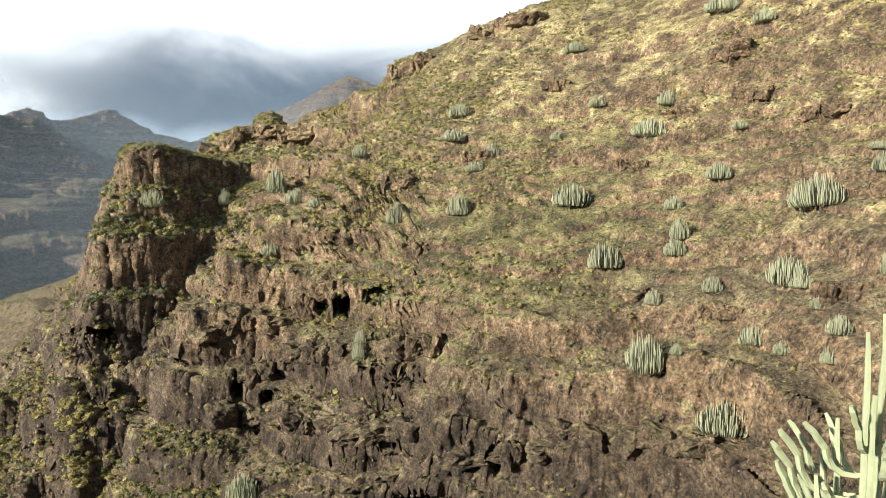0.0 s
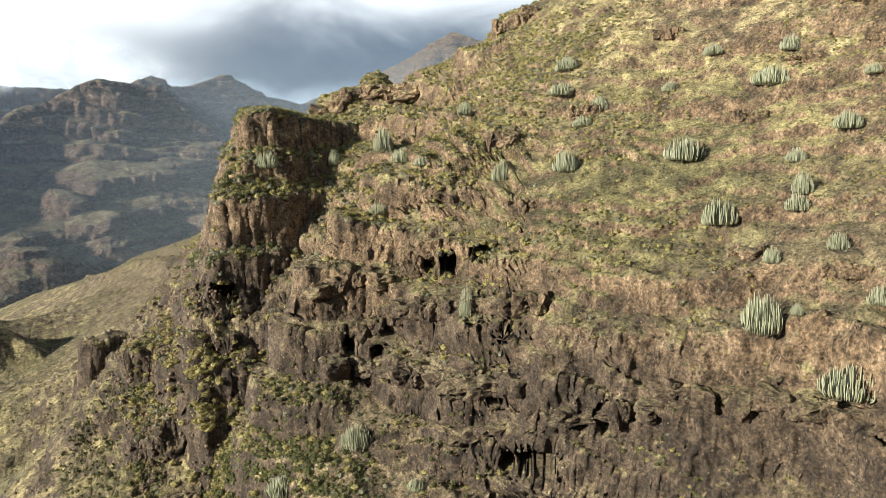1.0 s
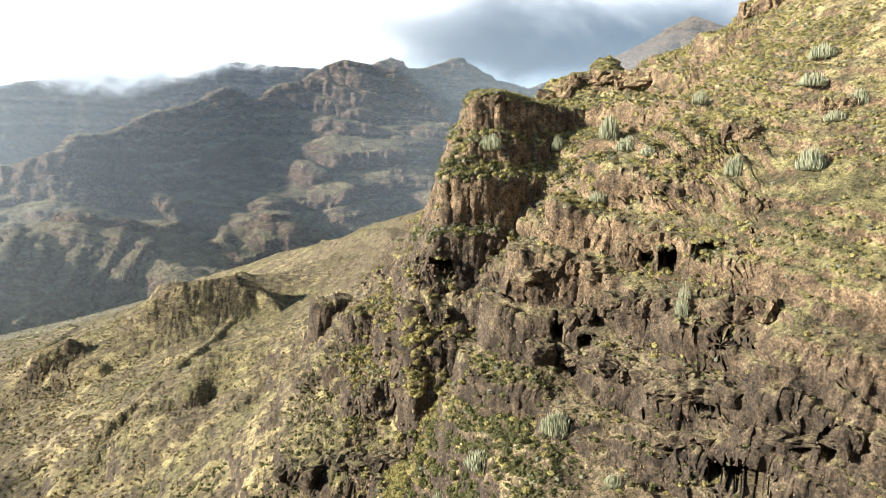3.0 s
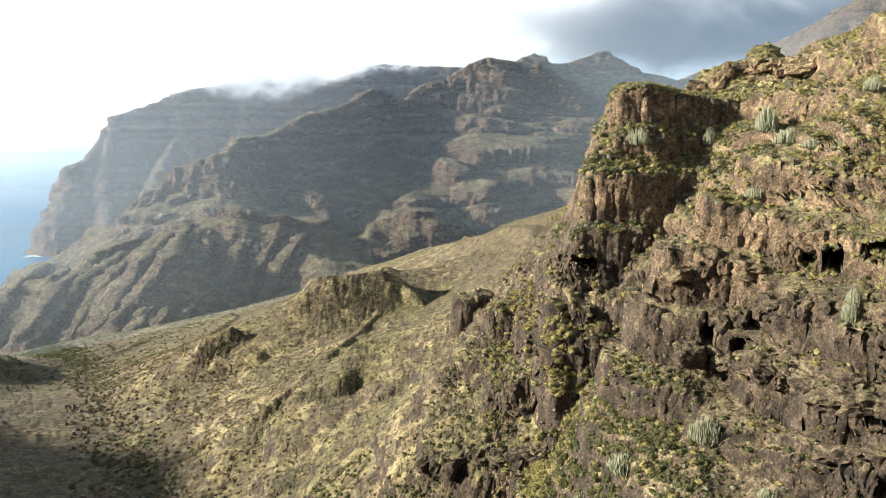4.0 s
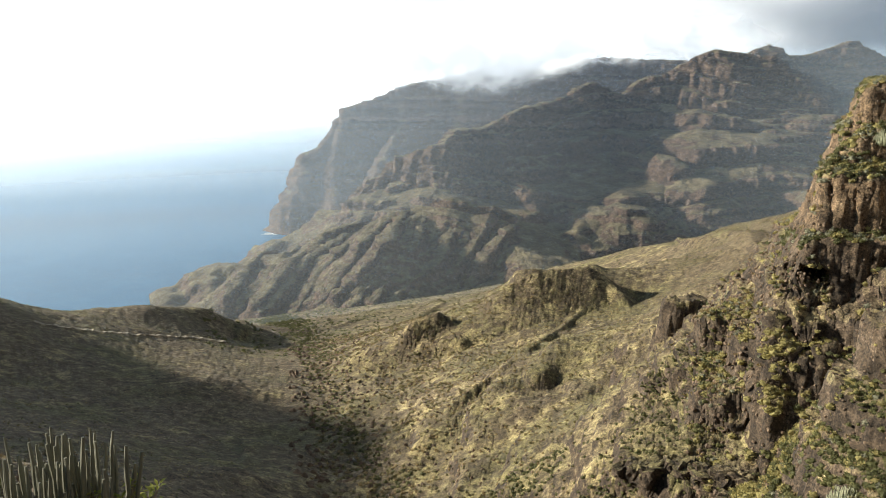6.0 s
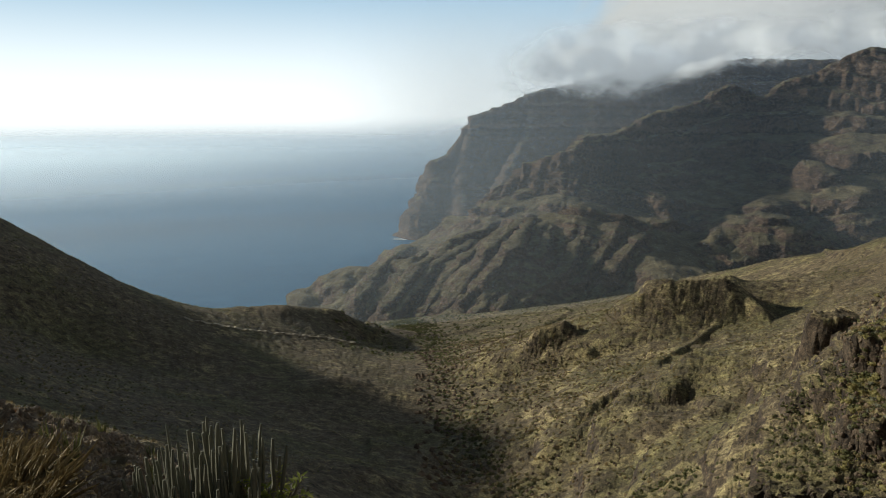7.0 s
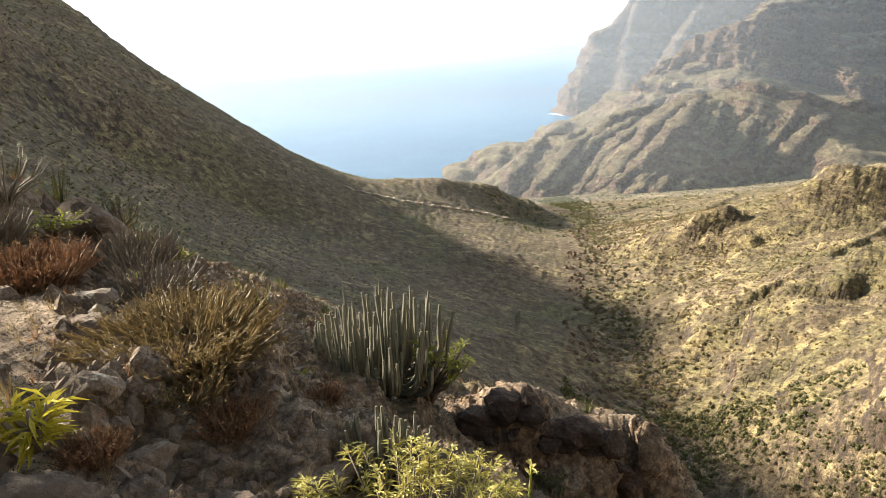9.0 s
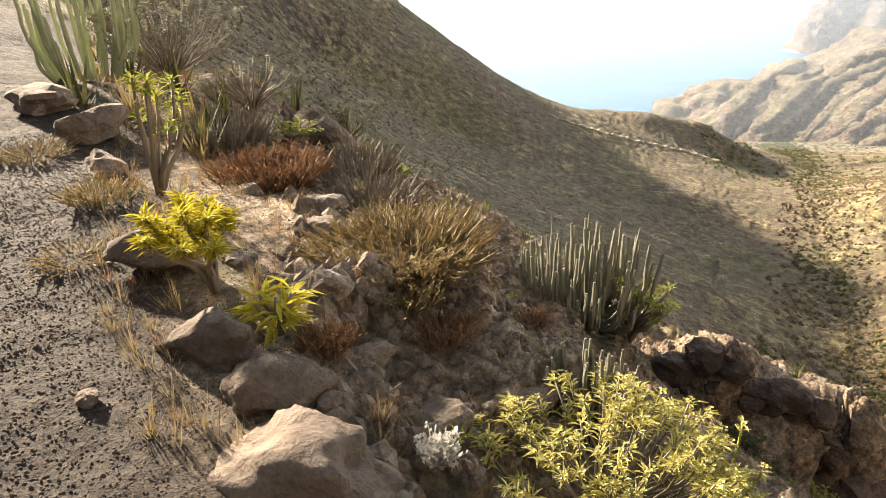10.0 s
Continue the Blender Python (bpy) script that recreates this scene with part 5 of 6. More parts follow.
# crags of the valley
outcrop("dark jagged rock wall below the tower", line_on_ground((-0.6, -26.0), (-4, -25.4), (-9.9, -25.6)), (2.8, 2.4, 2.4), 21, GROUND, 44, sink=0.72)

# rock tower: bands of jointed blocks with ledges between
outcrop("jagged brown crest behind the rock tower", line_on_ground((-20.5, 1.8), (-23.4, 3.3), (-27.5, 3.0)), (3.3, 3.5, 3.2), 34, GROUND, 18)
# buttress and slope
outcrop("orange-brown rock pillars of the buttress", line_on_ground((-19.2, -11.6), (-22, -10.8), (-26, -10.4), (-29, -8.2)), (2.4, 2, 2), 50, GROUND, 37, wide=0.4, sink=0.7)
outcrop("brown rock pillars below the caves", line_on_ground((-22, -14.5), (-27, -13), (-33, -12.6), (-37, -12.4)), (2.4, 2, 1.9), 53, GROUND, 40, wide=0.4, sink=0.7)
outcrop("dark rough cliff at the foot of the slope", line_on_ground((-20.5, -16.4), (-24.5, -17.6), (-30, -18.6), (-36, -18.6)), (2.6, 2.2, 1.7), 56, GROUND, 50, wide=0.5, sink=0.7)
outcrop("dark rough cliff at the foot of the slope", line_on_ground((-30, -22.5), (-34.5, -21.8), (-40, -20.5), (-46, -19.6)), (2.4, 1.9, 1.5), 59, GROUND, 45, wide=0.5, sink=0.7)
outcrop("grey-brown cliff at the foot of the slope", line_on_ground((-46, -18.5), (-52, -18.6), (-58, -18.8), (-66, -19.5)), (2.2, 1.7, 1.4), 62, GROUND, 45, wide=0.5, sink=0.7)
outcrop("brown crag on the skyline", line_on_ground((-33.6, 7.6), (-36.2, 8.8), steps=3), (1.9, 1.9, 2.7), 65, GROUND, 14)
outcrop("brown crag on the skyline", line_on_ground((-39.6, 10.2), (-44.2, 11.6), steps=4), (2.3, 2.2, 2.9), 68, GROUND, 25)
for k, (turn, rise, wide, count) in enumerate([(-45.5, 6.8, 1.6, 4), (-57.5, 8.4, 2.6, 9), (-59, 5.6, 2.0, 7), (-54.5, 4.6, 1.6, 4), (-39.8, 1.6, 1.7, 5), (-33.5, -0.5, 1.7, 6),
                                              (-35.2, -5.6, 1.7, 6), (-51.5, -8.6, 1.5, 6), (-57.5, -9.5, 1.4, 5), (-50.5, 0.8, 1.4, 4), (-63.5, 4.4, 1.6, 5), (-64.5, -7.6, 1.4, 5)]):
    outcrop("brown rock outcrop on the grassy slope", line_on_ground((turn + 1.1, rise - 0.1), (turn - 1.1, rise + 0.1), steps=3), (wide * 0.8, wide * 0.8, wide * 0.9), 80 + 3 * k, GROUND, 2 * count)


def loose_stones(name, label, seed, area, count, small, large, mat, want=None, level=1):
    rng = np.random.default_rng(seed)
    at, _ = scatter(seed, *area, count, want)
    sizes = small * (large / small) ** (rng.random(count) ** 2.2)
    temps = [stone_points(seed * 7 + k, level, 9, 0.08) for k in range(6)]
    return tagged(merge(name, temps, at, sizes, mat, seed, sink=0.2), label, "stones", kind="stuff")


loose_stones("loose_stones", "brown loose stones strewn over the slope", 201, (-74, -5, 40, 170), 13000, 0.08, 0.42, CLIFF)
loose_stones("loose_stones", "brown loose stones strewn over the valley", 202, (-12, 26, 95, 400), 4500, 0.2, 1.1, CLIFF)


# ---- footpath on the shaded knoll, surf under the headland ----
def ribbon(name, places, width, mat, lift):
    p = np.array(places, float)
    d = np.gradient(p, axis=0)
    side = np.stack([-d[:, 1], d[:, 0], 0 * d[:, 0]], -1)
    side /= np.linalg.norm(side, axis=1, keepdims=True) + 1e-9
    w = np.asarray(width)[..., None] if np.ndim(width) else width
    co = np.concatenate([p - side * w + (0, 0, lift), p + side * w + (0, 0, lift)])
    k = len(p)
    i = np.arange(k - 1)
    return grid_mesh(name, co, np.stack([i, i + 1, i + 1 + k, i + k], -1), mat)


def plain(name, color, rough=0.9, scale=3.0, vary=0.25):
    m, n = material(name)
    at = n.add("ShaderNodeNewGeometry").outputs["Position"]
    v = n.noise(at, scale, 5, 0.6)
    finish(n, n.mix(1.0, n.ramp(v, (0.3, 1 - vary), (0.7, 1 + vary)), (*color,), "MULTIPLY"), rough, v, 0.4, 0.02)
    return m


PATHSOIL = plain("pale_path_soil", (0.38, 0.32, 0.23), scale=0.5)
track = ribbon("path", line_on_ground((43.2, -14.35), (39.6, -15.35), (36, -16.0), (33, -16.4), (30.4, -17.0), steps=24), 0.8, PATHSOIL, 0.5)
tagged(track, "pale footpath crossing the shaded hillside", "path", kind="structure")

FOAM = plain("white_surf", (0.85, 0.88, 0.9), 0.7, 0.05, 0.1)
rng = random.Random(31)
for k in range(16):
    turn = 27.5 - 0.16 * k
    far = 1385 + 10 * math.sin(k * 1.7) - 3.2 * max(0, 6 - k)
    c = Vector(spot(turn, far, 0))
    places = [(c.x + s * 7, c.y + 3 * math.sin(s * 2 + k), 0.0) for s in (-1.5, -0.8, 0, 0.7, 1.4)]
    tagged(ribbon("surf", places, [rng.uniform(0.5, 4) for _ in places], FOAM, 0.6 + 0.02 * k), "white surf breaking at the cliff foot", "surf", "surf along the cliff")


# ---- trail side: stones ----
def near_z(x, y):
    d = (FIELD[..., 0] - x) ** 2 + (FIELD[..., 1] - y) ** 2
    c, k = np.unravel_index(int(np.argmin(d)), d.shape)
    return float(FIELD[c, k, 2])


def near(x, y, lift=0.0):
    return (x, y, near_z(x, y) + lift)


stone("large pale flat-topped stone at the trail's edge", near(-2.10, 1.10), (0.60, 0.44, 0.30), 401, TUFF, 28, (6, -10), 4, sink=0.42)
stone("rounded pinkish stone at the trail's edge", near(-2.52, 1.22), (0.36, 0.30, 0.24), 407, TUFF, 60, (0, 8), 4, sink=0.35)
stone("wedge-shaped pale stone lying on the trail's edge", near(-2.98, 1.14), (0.56, 0.34, 0.24), 405, TUFF, 12, (4, -14), 4, sink=0.38)
stone("brown stone beside the trail", near(-3.85, 1.28), (0.46, 0.40, 0.26), 408, TUFF, 40, (0, 0), 4)
stone("grey stone beside the trail", near(-5.7, 1.52), (0.36, 0.28, 0.18), 412, LAVA, 10, (0, 10), 3)
stone("grey-brown stone beside the trail", near(-6.6, 1.72), (0.56, 0.42, 0.34), 415, LAVA, 80, (0, 0), 3)
stone("grey-brown stone beside the trail", near(-7.6, 1.55), (0.6, 0.5, 0.3), 418, LAVA, 20, (0, 0), 3)
stone("small stone lying on the trail", near(-2.88, 0.66), (0.09, 0.08, 0.06), 421, TUFF, 0, (0, 0), 3, sink=0.15)
stone("reddish stone on the slope", near(-2.6, 1.83), (0.10, 0.05, 0.10), 424, TUFF, 70, (10, 10), 3, sink=0.2)
stone("dark boulder on the slope", near(-6.6, 3.75), (0.62, 0.5, 0.52), 427, LAVA, 15, (0, 0), 3)
for k, (x, y, w, h) in enumerate([(-2.45, 1.5, 0.34, 0.2), (-2.25, 1.75, 0.4, 0.22), (-2.75, 1.75, 0.36, 0.2), (-3.1, 1.75, 0.45, 0.24), (-3.5, 1.95, 0.5, 0.26), (-3.9, 2.2, 0.5, 0.22),
                                  (-4.4, 2.5, 0.55, 0.28), (-2.2, 2.2, 0.4, 0.22), (-4.9, 2.2, 0.4, 0.2), (-5.3, 2.9, 0.5, 0.3), (-4.2, 3.1, 0.5, 0.25), (-3.3, 2.7, 0.4, 0.2),
                                  (-5.9, 3.1, 0.5, 0.3), (-2.6, 2.2, 0.3, 0.2), (-4.6, 1.75, 0.35, 0.15), (-1.95, 1.35, 0.35, 0.2), (-3.7, 1.6, 0.3, 0.15), (-5.0, 3.6, 0.5, 0.25)]):
    stone("rough grey lichen-spotted lava stone on the slope", near(x, y), (w * 0.62, w * 0.5, h * 0.6), 440 + k, LAVA, 37 * k, (5, -5), 3, sink=0.45, group="lava stones on the slope")
# grit and pebbles
GRIT = stone_material("brown_grit", (0.035, 0.026, 0.019), (0.085, 0.064, 0.047), (0.17, 0.135, 0.105))
LEDGE = stone_material("dark_reddish_ledge_lava", (0.022, 0.015, 0.011), (0.085, 0.055, 0.04), (0.26, 0.17, 0.125), 0.25)
# dark ledge under the succulents
for k in range(26):
    s = k / 25
    x, y = -3.2 + 1.35 * s, 4.55 + 1.1 * s
    stone("dark rough rock of the ledge below the cactus", near(x, y, -0.12 + 0.05 * ((k * 7) % 3)), (0.20 + 0.08 * (k % 4), 0.2 + 0.05 * (k % 3), 0.14 + 0.06 * (k % 3)), 480 + k, LEDGE, 50 * k, (8, 4), 3, sink=0.3,
          group="rocks of the ledge")

loose_stones("gravel", "dark grit and small gravel on the trail", 301, (56, 93, 1.0, 7), 26000, 0.004, 0.016, GRIT)
loose_stones("gravel", "lava rubble on the slope below the trail", 302, (14, 63, 1.6, 11), 10000, 0.012, 0.08, LAVA)


# ---- trail side: plants ----
SKIN = leaf_material("grey_succulent_stems", (0.08, 0.078, 0.055), (0.18, 0.178, 0.13), (0.29, 0.285, 0.22), through=0.0)
GREENSKIN = leaf_material("green_ribbed_stems", (0.17, 0.19, 0.10), (0.36, 0.39, 0.24), (0.56, 0.57, 0.42), through=0.0)
BARK = leaf_material("pale_grey_bark", (0.12, 0.10, 0.075), (0.24, 0.20, 0.15), through=0.0)
LEMON = leaf_material("yellow_fleshy_leaves", (0.34, 0.30, 0.03), (0.62, 0.54, 0.06), (0.78, 0.70, 0.12), 0.7, 0.35)
FRESH = leaf_material("fresh_green_leaves", (0.16, 0.20, 0.03), (0.36, 0.38, 0.06), (0.55, 0.52, 0.09), 0.7, 0.35)
PALEYELLOW = leaf_material("pale_yellow_flower_heads", (0.42, 0.40, 0.10), (0.66, 0.60, 0.20), (0.85, 0.80, 0.40), 0.6, 0.3)
WHITISH = leaf_material("dry_white_flowers", (0.5, 0.46, 0.4), (0.75, 0.72, 0.66), through=0.2)


def cactus(label, at, stems, height, spread, thick, seed, mat, sides=6, lean=0.0, arms=False):
    rng = random.Random(seed)
    root = tagged(new("cactus"), label, "cactus")
    root.location = at
    for j in range(stems):
        a, r = rng.random() * 2 * math.pi, spread * math.sqrt(rng.random())
        out = Vector((math.cos(a), math.sin(a), 0))
        h = height * (0.38 + 0.62 * rng.random() ** 0.8) * (1 - 0.3 * (r / spread) ** 2)
        bow = r * (0.9 if arms else 0.5)
        tip_x, tip_y = out.x * 0.06 * r + rng.uniform(-0.05, 0.05) * h, out.y * 0.06 * r + rng.uniform(-0.05, 0.05) * h
        path = []
        for k in range(9):
            s = k / 8
            path.append(out * (r - bow + bow * min(1, 1.8 * s) ** (0.42 if arms else 0.8)) + Vector((lean * s + tip_x * s * s + rng.uniform(-1, 1) * thick * 0.3, tip_y * s * s + rng.uniform(-1, 1) * thick * 0.3, h * s ** (1.5 if arms else 1.1))))
        w = thick * (0.8 + 0.4 * rng.random())
        part("stem", Build().add(tube(path, [w * q for q in (0.75, 0.95, 1, 1, 1, 1, 1, 0.95, 0.6)], sides, 0.16)).mesh("stem", mat), root)
    return root


def leafy_shrub(name, label, at, height, spread, branches, leaf_mat, leaf, per, seed, category="shrub", heads=None, wood=BARK, droop=0.2, base=0.35, thick=0.012, slim=0.14):
    """Forked woody branches, each with a rosette of narrow leaves at its tip."""
    rng = random.Random(seed)
    root = tagged(new(name), label, category)
    root.location = at
    split = branches <= 16
    twigs, leaves, buds = Build(), Build(), Build()
    for _ in range(branches):
        a = rng.random() * 2 * math.pi
        out = Vector((math.cos(a), math.sin(a), 0)) * spread * math.sqrt(rng.random())
        tip = out + Vector((0, 0, height * (0.62 + 0.38 * rng.random()) * (1 - 0.25 * (out.length / spread) ** 2)))
        knee = out * base + Vector((rng.uniform(-1, 1) * 0.1 * spread, rng.uniform(-1, 1) * 0.1 * spread, tip.z * 0.45))
        twigs.add(tube([(0, 0, -0.03), knee * 0.5 + Vector((0, 0, tip.z * 0.05)), knee, (knee + tip) * 0.5 + out * 0.12, tip], [thick * q for q in (1.7, 1.4, 1.1, 0.9, 0.7)], 5))
        axis = (tip - knee).normalized()
        for j in range(per):
            b = rng.random() * 2 * math.pi
            ring = Vector((math.cos(b), math.sin(b), 0))
            way = (ring * (0.75 + droop) + axis * rng.uniform(-0.1, 1.0)).normalized()
            foot = tip - axis * rng.uniform(0, leaf * 0.9)
            leaves.blade(foot, foot + way * leaf * rng.uniform(0.65, 1.1) + Vector((0, 0, -droop * leaf * 0.4)), leaf * slim, 0.08)
        if split:
            limb = part("branch", twigs.mesh("branch", wood, True), root)
            part("leaf_rosette", leaves.mesh("leaf_rosette", leaf_mat), limb)
            twigs, leaves = Build(), Build()
        if heads:
            for j in range(6):
                p = tip + Vector((rng.uniform(-1, 1), rng.uniform(-1, 1), rng.uniform(0.2, 1))) * heads[1]
                for q in range(5):
                    b = q * 1.256
                    buds.blade(p, p + Vector((math.cos(b), math.sin(b), 0.35)) * heads[1] * 0.5, heads[1] * 0.16)
    if not split:
        tagged(part("wood", twigs.mesh("wood", wood, True), root), kind="stuff")
        tagged(part("foliage", leaves.mesh("foliage", leaf_mat), root), kind="stuff")
    if heads:
        tagged(part("blossom", buds.mesh("blossom", heads[0]), root, "small pale yellow flowers"), kind="stuff")
    return root


def dry_bush(label, at, radius, height, count, mat, seed, category="dry bush", thin=0.002):
    rng = random.Random(seed)
    root = tagged(new("dry_bush"), label, category)
    root.location = at
    b = Build()
    for j in range(count):
        a = 2 * math.pi * (j + rng.random()) / count
        if j and j % (count // 6) == 0:
            part("stem_tuft", b.mesh("stem_tuft", mat), root)
            b = Build()
        out = Vector((math.cos(a), math.sin(a), 0))
        foot = out * radius * math.sqrt(rng.random()) * 0.75
        top = foot + out * radius * rng.uniform(0, 0.5) + Vector((rng.uniform(-1, 1) * 0.05, rng.uniform(-1, 1) * 0.05, height * rng.uniform(0.35, 1.0)))
        b.blade(foot, top, thin, rng.uniform(-0.1, 0.1), (rng.uniform(-1, 1), rng.uniform(-1, 1), 0.2))
        for _ in range(3):
            p = foot + (top - foot) * rng.uniform(0.4, 1)
            b.blade(p, p + Vector((rng.uniform(-1, 1), rng.uniform(-1, 1), rng.uniform(-0.2, 1))) * height * 0.16, thin * 1.6, 0, (rng.uniform(-1, 1), rng.uniform(-1, 1), 0.2))
    part("stem_tuft", b.mesh("stem_tuft", mat), root)
    return root


cactus("dense grey columnar cactus above the rock ledge", near(-3.74, 4.32, -0.02), 110, 0.84, 0.54, 0.0145, 601, SKIN, arms=True)
cactus("small upright grey-green cactus clump on the slope", near(-2.12, 2.46, 0.02), 60, 0.42, 0.2, 0.010, 602, SKIN, arms=True)
def candelabra(label, at, height, arms, reach, thick, seed, mat):
    """Upright ribbed stems and side arms that sweep out and then turn up."""
    rng = random.Random(seed)
    root = tagged(new("cactus"), label, "cactus")
    root.location = at
    rings = (0.9, 1, 1, 1, 1, 1, 1, 1, 1, 0.95, 0.6)
    for j in range(7):
        a, r = j * 2.4, reach * 0.16 * math.sqrt(j)
        foot = Vector((math.cos(a) * r, math.sin(a) * r, 0))
        h = height * (1 - 0.05 * j)
        path = [foot + Vector((rng.uniform(-1, 1) * thick * 0.25 + foot.x * 0.3 * k / 10, rng.uniform(-1, 1) * thick * 0.25 + foot.y * 0.3 * k / 10, h * k / 10)) for k in range(11)]
        part("stem", Build().add(tube(path, [thick * q for q in rings], 8, 0.13)).mesh("stem", mat), root)
    for j in range(arms):
        a = j * 2.399 + rng.uniform(-0.3, 0.3)
        out = Vector((math.cos(a), math.sin(a), 0))
        side = Vector((-out.y, out.x, 0)) * rng.uniform(-0.06, 0.06)
        start, r = height * rng.uniform(0.18, 0.66), reach * rng.uniform(0.5, 1.0)
        top = max(start + 0.14, height * rng.uniform(0.55, 0.86) * (1 - 0.22 * r / reach))
        bend = [(0, 0), (0.3, -0.03), (0.6, -0.025), (0.82, 0.02), (0.95, 0.085), (1.0, 0.16)]
        path = [out * (r * u + 0.03) + side * u + Vector((0, 0, start + v * r / 0.3)) for u, v in bend]
        knee = path[-1]
        path += [knee + side * 0.4 * k / 5 + out * 0.015 * k + Vector((rng.uniform(-1, 1) * 0.004, rng.uniform(-1, 1) * 0.004, (max(top, knee.z + 0.1) - knee.z) * k / 5)) for k in range(1, 6)]
        part("arm", Build().add(tube(path, [thick * 0.95 * q for q in (0.7, 0.85, 1, 1, 1, 1, 1, 1, 1, 0.95, 0.6)], 8, 0.13)).mesh("arm", mat), root)
    return root


CANDLE = Vector((3.36, 1.61))
candelabra("tall pale green candelabra cactus beside the trail", (CANDLE.x, CANDLE.y, near_z(*CANDLE) - 0.1), EYE - 3.3 * math.tan(radians(8.8)) - near_z(*CANDLE) + 0.1, 26, 0.29, 0.014, 603, GREENSKIN)
cactus("tall green columnar cactus beside the trail", near(-9.3, 2.45, -0.1), 38, 1.75, 0.6, 0.022, 604, GREENSKIN)
leafy_shrub("green_plant", "light green succulent shrub growing through the cactus", near(-3.5, 4.6, 0.05), 0.62, 0.36, 40, FRESH, 0.09, 9, 611)
leafy_shrub("succulent_shrub", "yellow-leaved succulent shrub with pale forked stems", near(-3.42, 1.36, 0.02), 0.48, 0.30, 16, LEMON, 0.095, 80, 612, thick=0.012, slim=0.085, base=0.3)
leafy_shrub("rosette_plant", "yellow-green plant with long strap leaves behind the stone", near(-2.86, 1.40, 0.08), 0.17, 0.10, 7, LEMON, 0.17, 16, 613, droop=0.45, slim=0.06)
leafy_shrub("succulent_shrub", "tall bare-stemmed succulent shrub with green tufts", near(-4.82, 1.6), 0.85, 0.24, 9, FRESH, 0.10, 22, 614, thick=0.013, slim=0.1, base=0.7)
leafy_shrub("flowering_shrub", "pale yellow flowering shrub with narrow leaves", near(-1.72, 2.12, -0.15), 0.6, 0.54, 150, PALEYELLOW, 0.07, 17, 615, heads=(PALEYELLOW, 0.02), thick=0.005, slim=0.06)
leafy_shrub("flowering_shrub", "taller pale yellow flowering stems", near(-1.55, 2.52, -0.1), 0.72, 0.30, 9, PALEYELLOW, 0.055, 10, 616, heads=(PALEYELLOW, 0.02), wood=FRESH, thick=0.007, slim=0.12)
leafy_shrub("green_shrub", "rounded green shrub on the slope", near(-6.9, 4.2), 0.46, 0.26, 36, OLIVE, 0.06, 12, 617, thick=0.006, slim=0.2)
leafy_shrub("green_shrub", "twiggy grey shrub with sparse leaves", near(-6.9, 3.2), 0.6, 0.5, 34, GREYISH, 0.05, 6, 618, thick=0.007, slim=0.2)
leafy_shrub("green_plant", "low yellow-green plant beside the boulder", near(-6.3, 3.25), 0.22, 0.34, 16, FRESH, 0.10, 10, 619, thick=0.008)
leafy_shrub("green_shrub", "large pale green shrub beside the tall cactus", near(-9.6, 3.4), 1.3, 0.95, 110, GREYISH, 0.09, 14, 620, thick=0.006, slim=0.2)
leafy_shrub("green_shrub", "green shrub below the rock ledge", near(-2.35, 4.55), 0.4, 0.3, 30, OLIVE, 0.06, 10, 621, thick=0.006, slim=0.2)
leafy_shrub("green_shrub", "green shrub below the rock ledge", near(-1.9, 4.75), 0.36, 0.28, 26, FRESH, 0.05, 9, 622, thick=0.006, slim=0.2)
for k, (x, y, s) in enumerate([(-5.1, 3.15, 0.15), (-4.5, 3.55, 0.2), (-3.25, 3.05, 0.11), (-2.12, 1.72, 0.06), (-4.1, 3.2, 0.12), (-5.6, 3.9, 0.2)]):
    leafy_shrub("green_plant", "small yellow-green plant among the stones", near(x, y), s, s * 0.8, 9, FRESH, s * 0.55, 9, 630 + k, thick=0.004)
dry_bush("straw-coloured dry grass patch on the slope", near(-3.35, 2.35), 0.5, 0.19, 1100, STRAW, 651)
dry_bush("straw-coloured dry grass patch on the slope", near(-3.0, 2.12), 0.24, 0.15, 300, STRAW, 652)
dry_bush("straw-coloured dry grass patch on the slope", near(-4.0, 2.85), 0.36, 0.2, 800, STRAW, 653)
dry_bush("rusty dry bush on the slope", near(-5.2, 2.5), 0.42, 0.24, 800, RUST, 654)
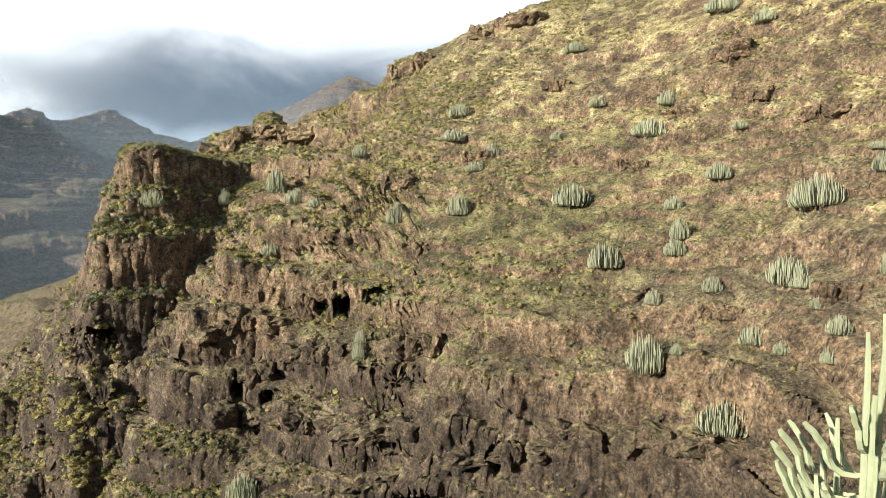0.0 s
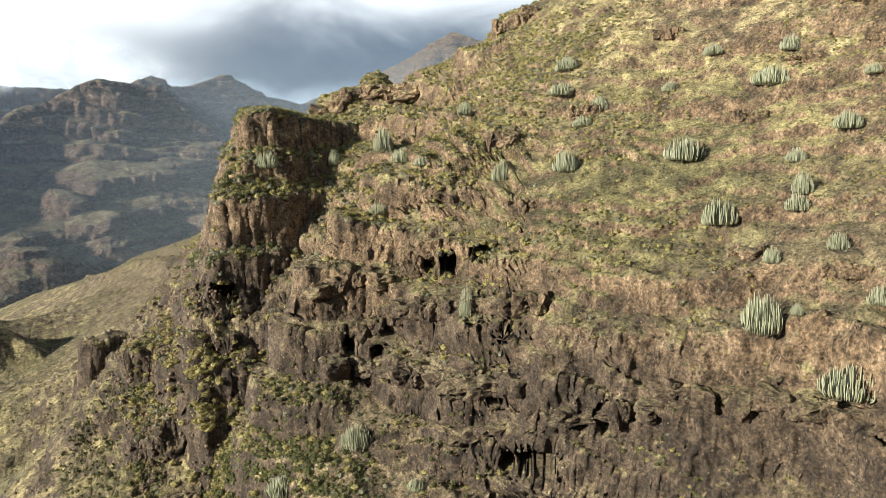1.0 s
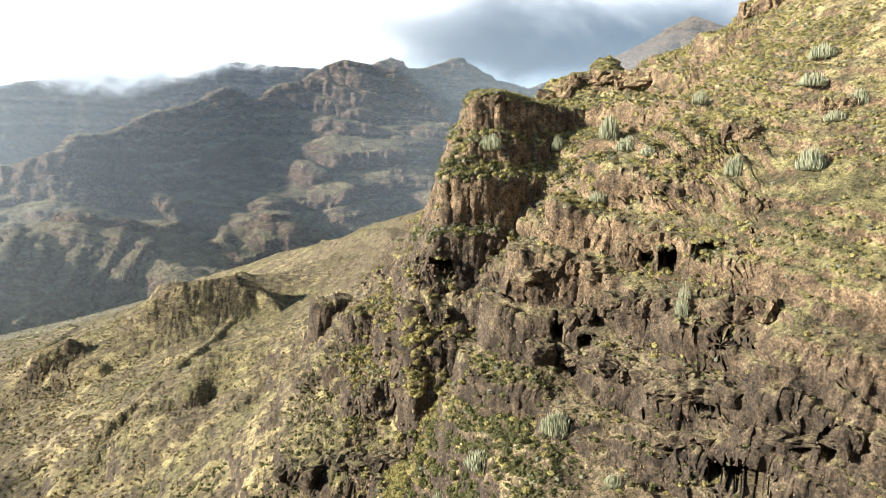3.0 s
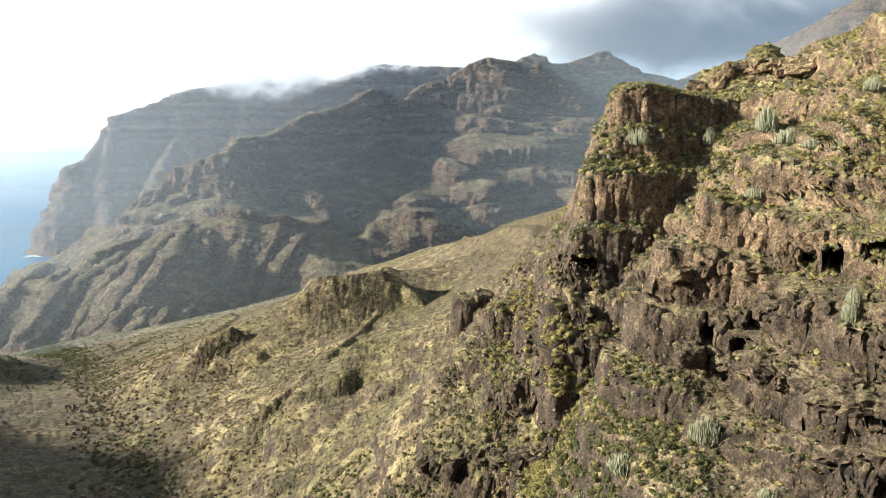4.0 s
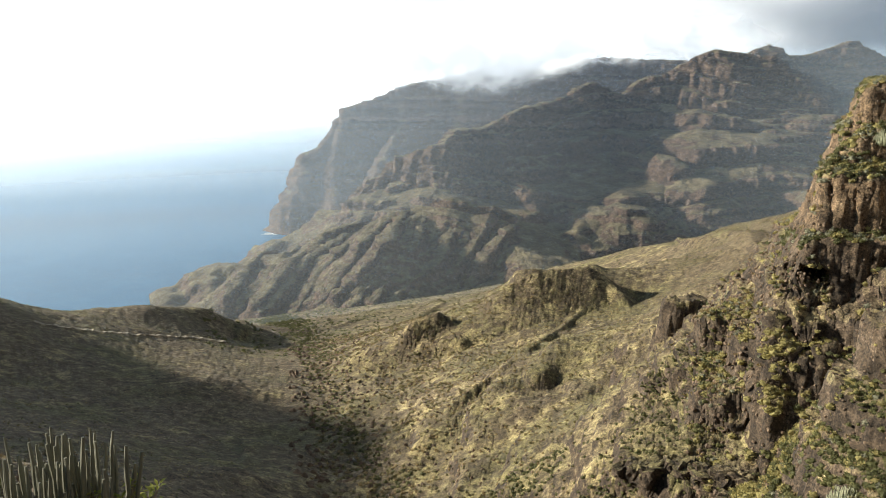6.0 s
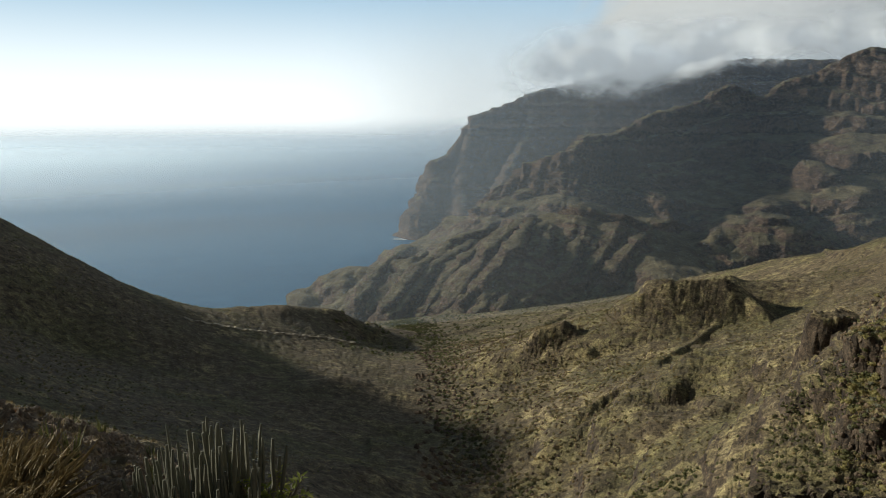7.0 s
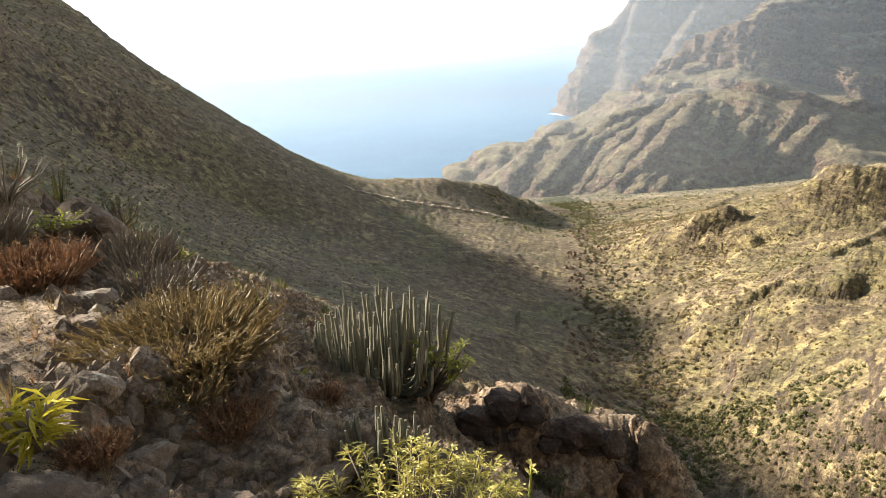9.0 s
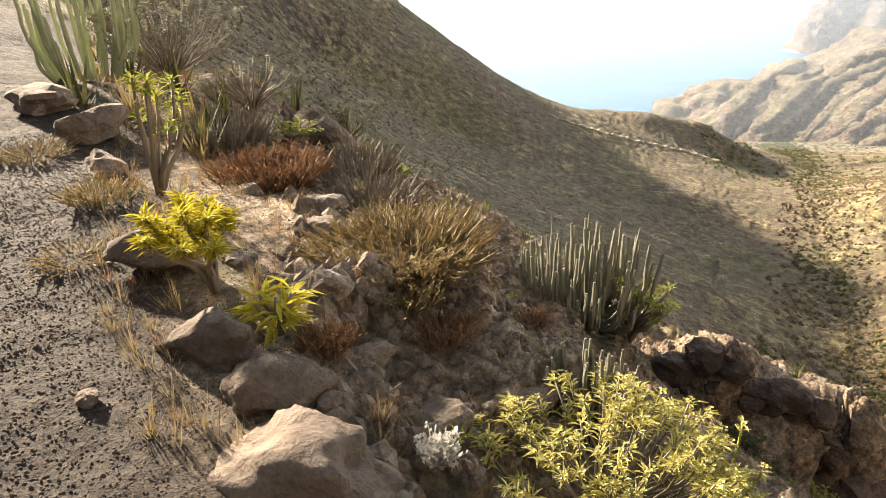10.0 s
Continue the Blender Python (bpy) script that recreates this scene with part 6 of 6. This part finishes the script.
dry_bush("rusty dry bush among the stones", near(-2.7, 2.12), 0.16, 0.15, 220, RUST, 655)
dry_bush("rusty brown dry bush behind the stone", near(-2.68, 1.5), 0.11, 0.13, 260, RUST, 656)
dry_bush("grey bare dry bush on the slope", near(-4.6, 3.0), 0.4, 0.2, 420, BARK, 657)
dry_bush("grey bare dry bush on the slope", near(-6.2, 2.6), 0.45, 0.3, 480, BARK, 658)
dry_bush("grey bare dry bush on the slope", near(-5.6, 3.5), 0.4, 0.25, 440, BARK, 659)
dry_bush("orange dry tuft beside the cactus", near(-2.75, 2.75), 0.09, 0.1, 160, RUST, 660)
dry_bush("dry grass tuft beside the trail", near(-5.0, 1.3), 0.25, 0.12, 220, STRAW, 661)
dry_bush("dry grass tuft beside the trail", near(-4.2, 0.95), 0.22, 0.06, 160, STRAW, 662)
dry_bush("dry grass tuft beside the trail", near(-6.3, 1.2), 0.3, 0.1, 200, STRAW, 663)
dry_bush("pale dry white flower head beside the stone", near(-1.98, 1.52, 0.02), 0.05, 0.10, 150, WHITISH, 664, thin=0.008)


def tufts(name, label, seed, area, count, small, large, mat, blades, width=0.05):
    rng = np.random.default_rng(seed)
    at, _ = scatter(seed, *area, count)
    temps = [tuft_template(seed * 3 + k, blades, 0.7, width) for k in range(4)]
    return tagged(merge(name, temps, at, small + (large - small) * rng.random(count) ** 2, mat, seed), label, "grass", kind="stuff")


tufts("dry_grass", "straw-coloured dry grass between the stones", 711, (14, 76, 1.6, 11), 2600, 0.04, 0.15, STRAW, 18, 0.014)
tufts("dry_grass", "rusty dry weeds between the stones", 712, (20, 76, 1.6, 11), 800, 0.04, 0.14, RUST, 18, 0.016)
tufts("dry_grass", "pale grey dry weeds between the stones", 713, (20, 76, 1.6, 12), 500, 0.04, 0.16, BARK, 14, 0.015)
tufts("low_weeds", "olive weeds on the slope below the trail", 714, (10, 76, 6, 60), 2500, 0.12, 0.45, OLIVE, 14, 0.07)
tufts("dry_grass", "dry grass on the slope below the trail", 715, (10, 76, 6, 90), 3500, 0.12, 0.4, STRAW, 14, 0.06)
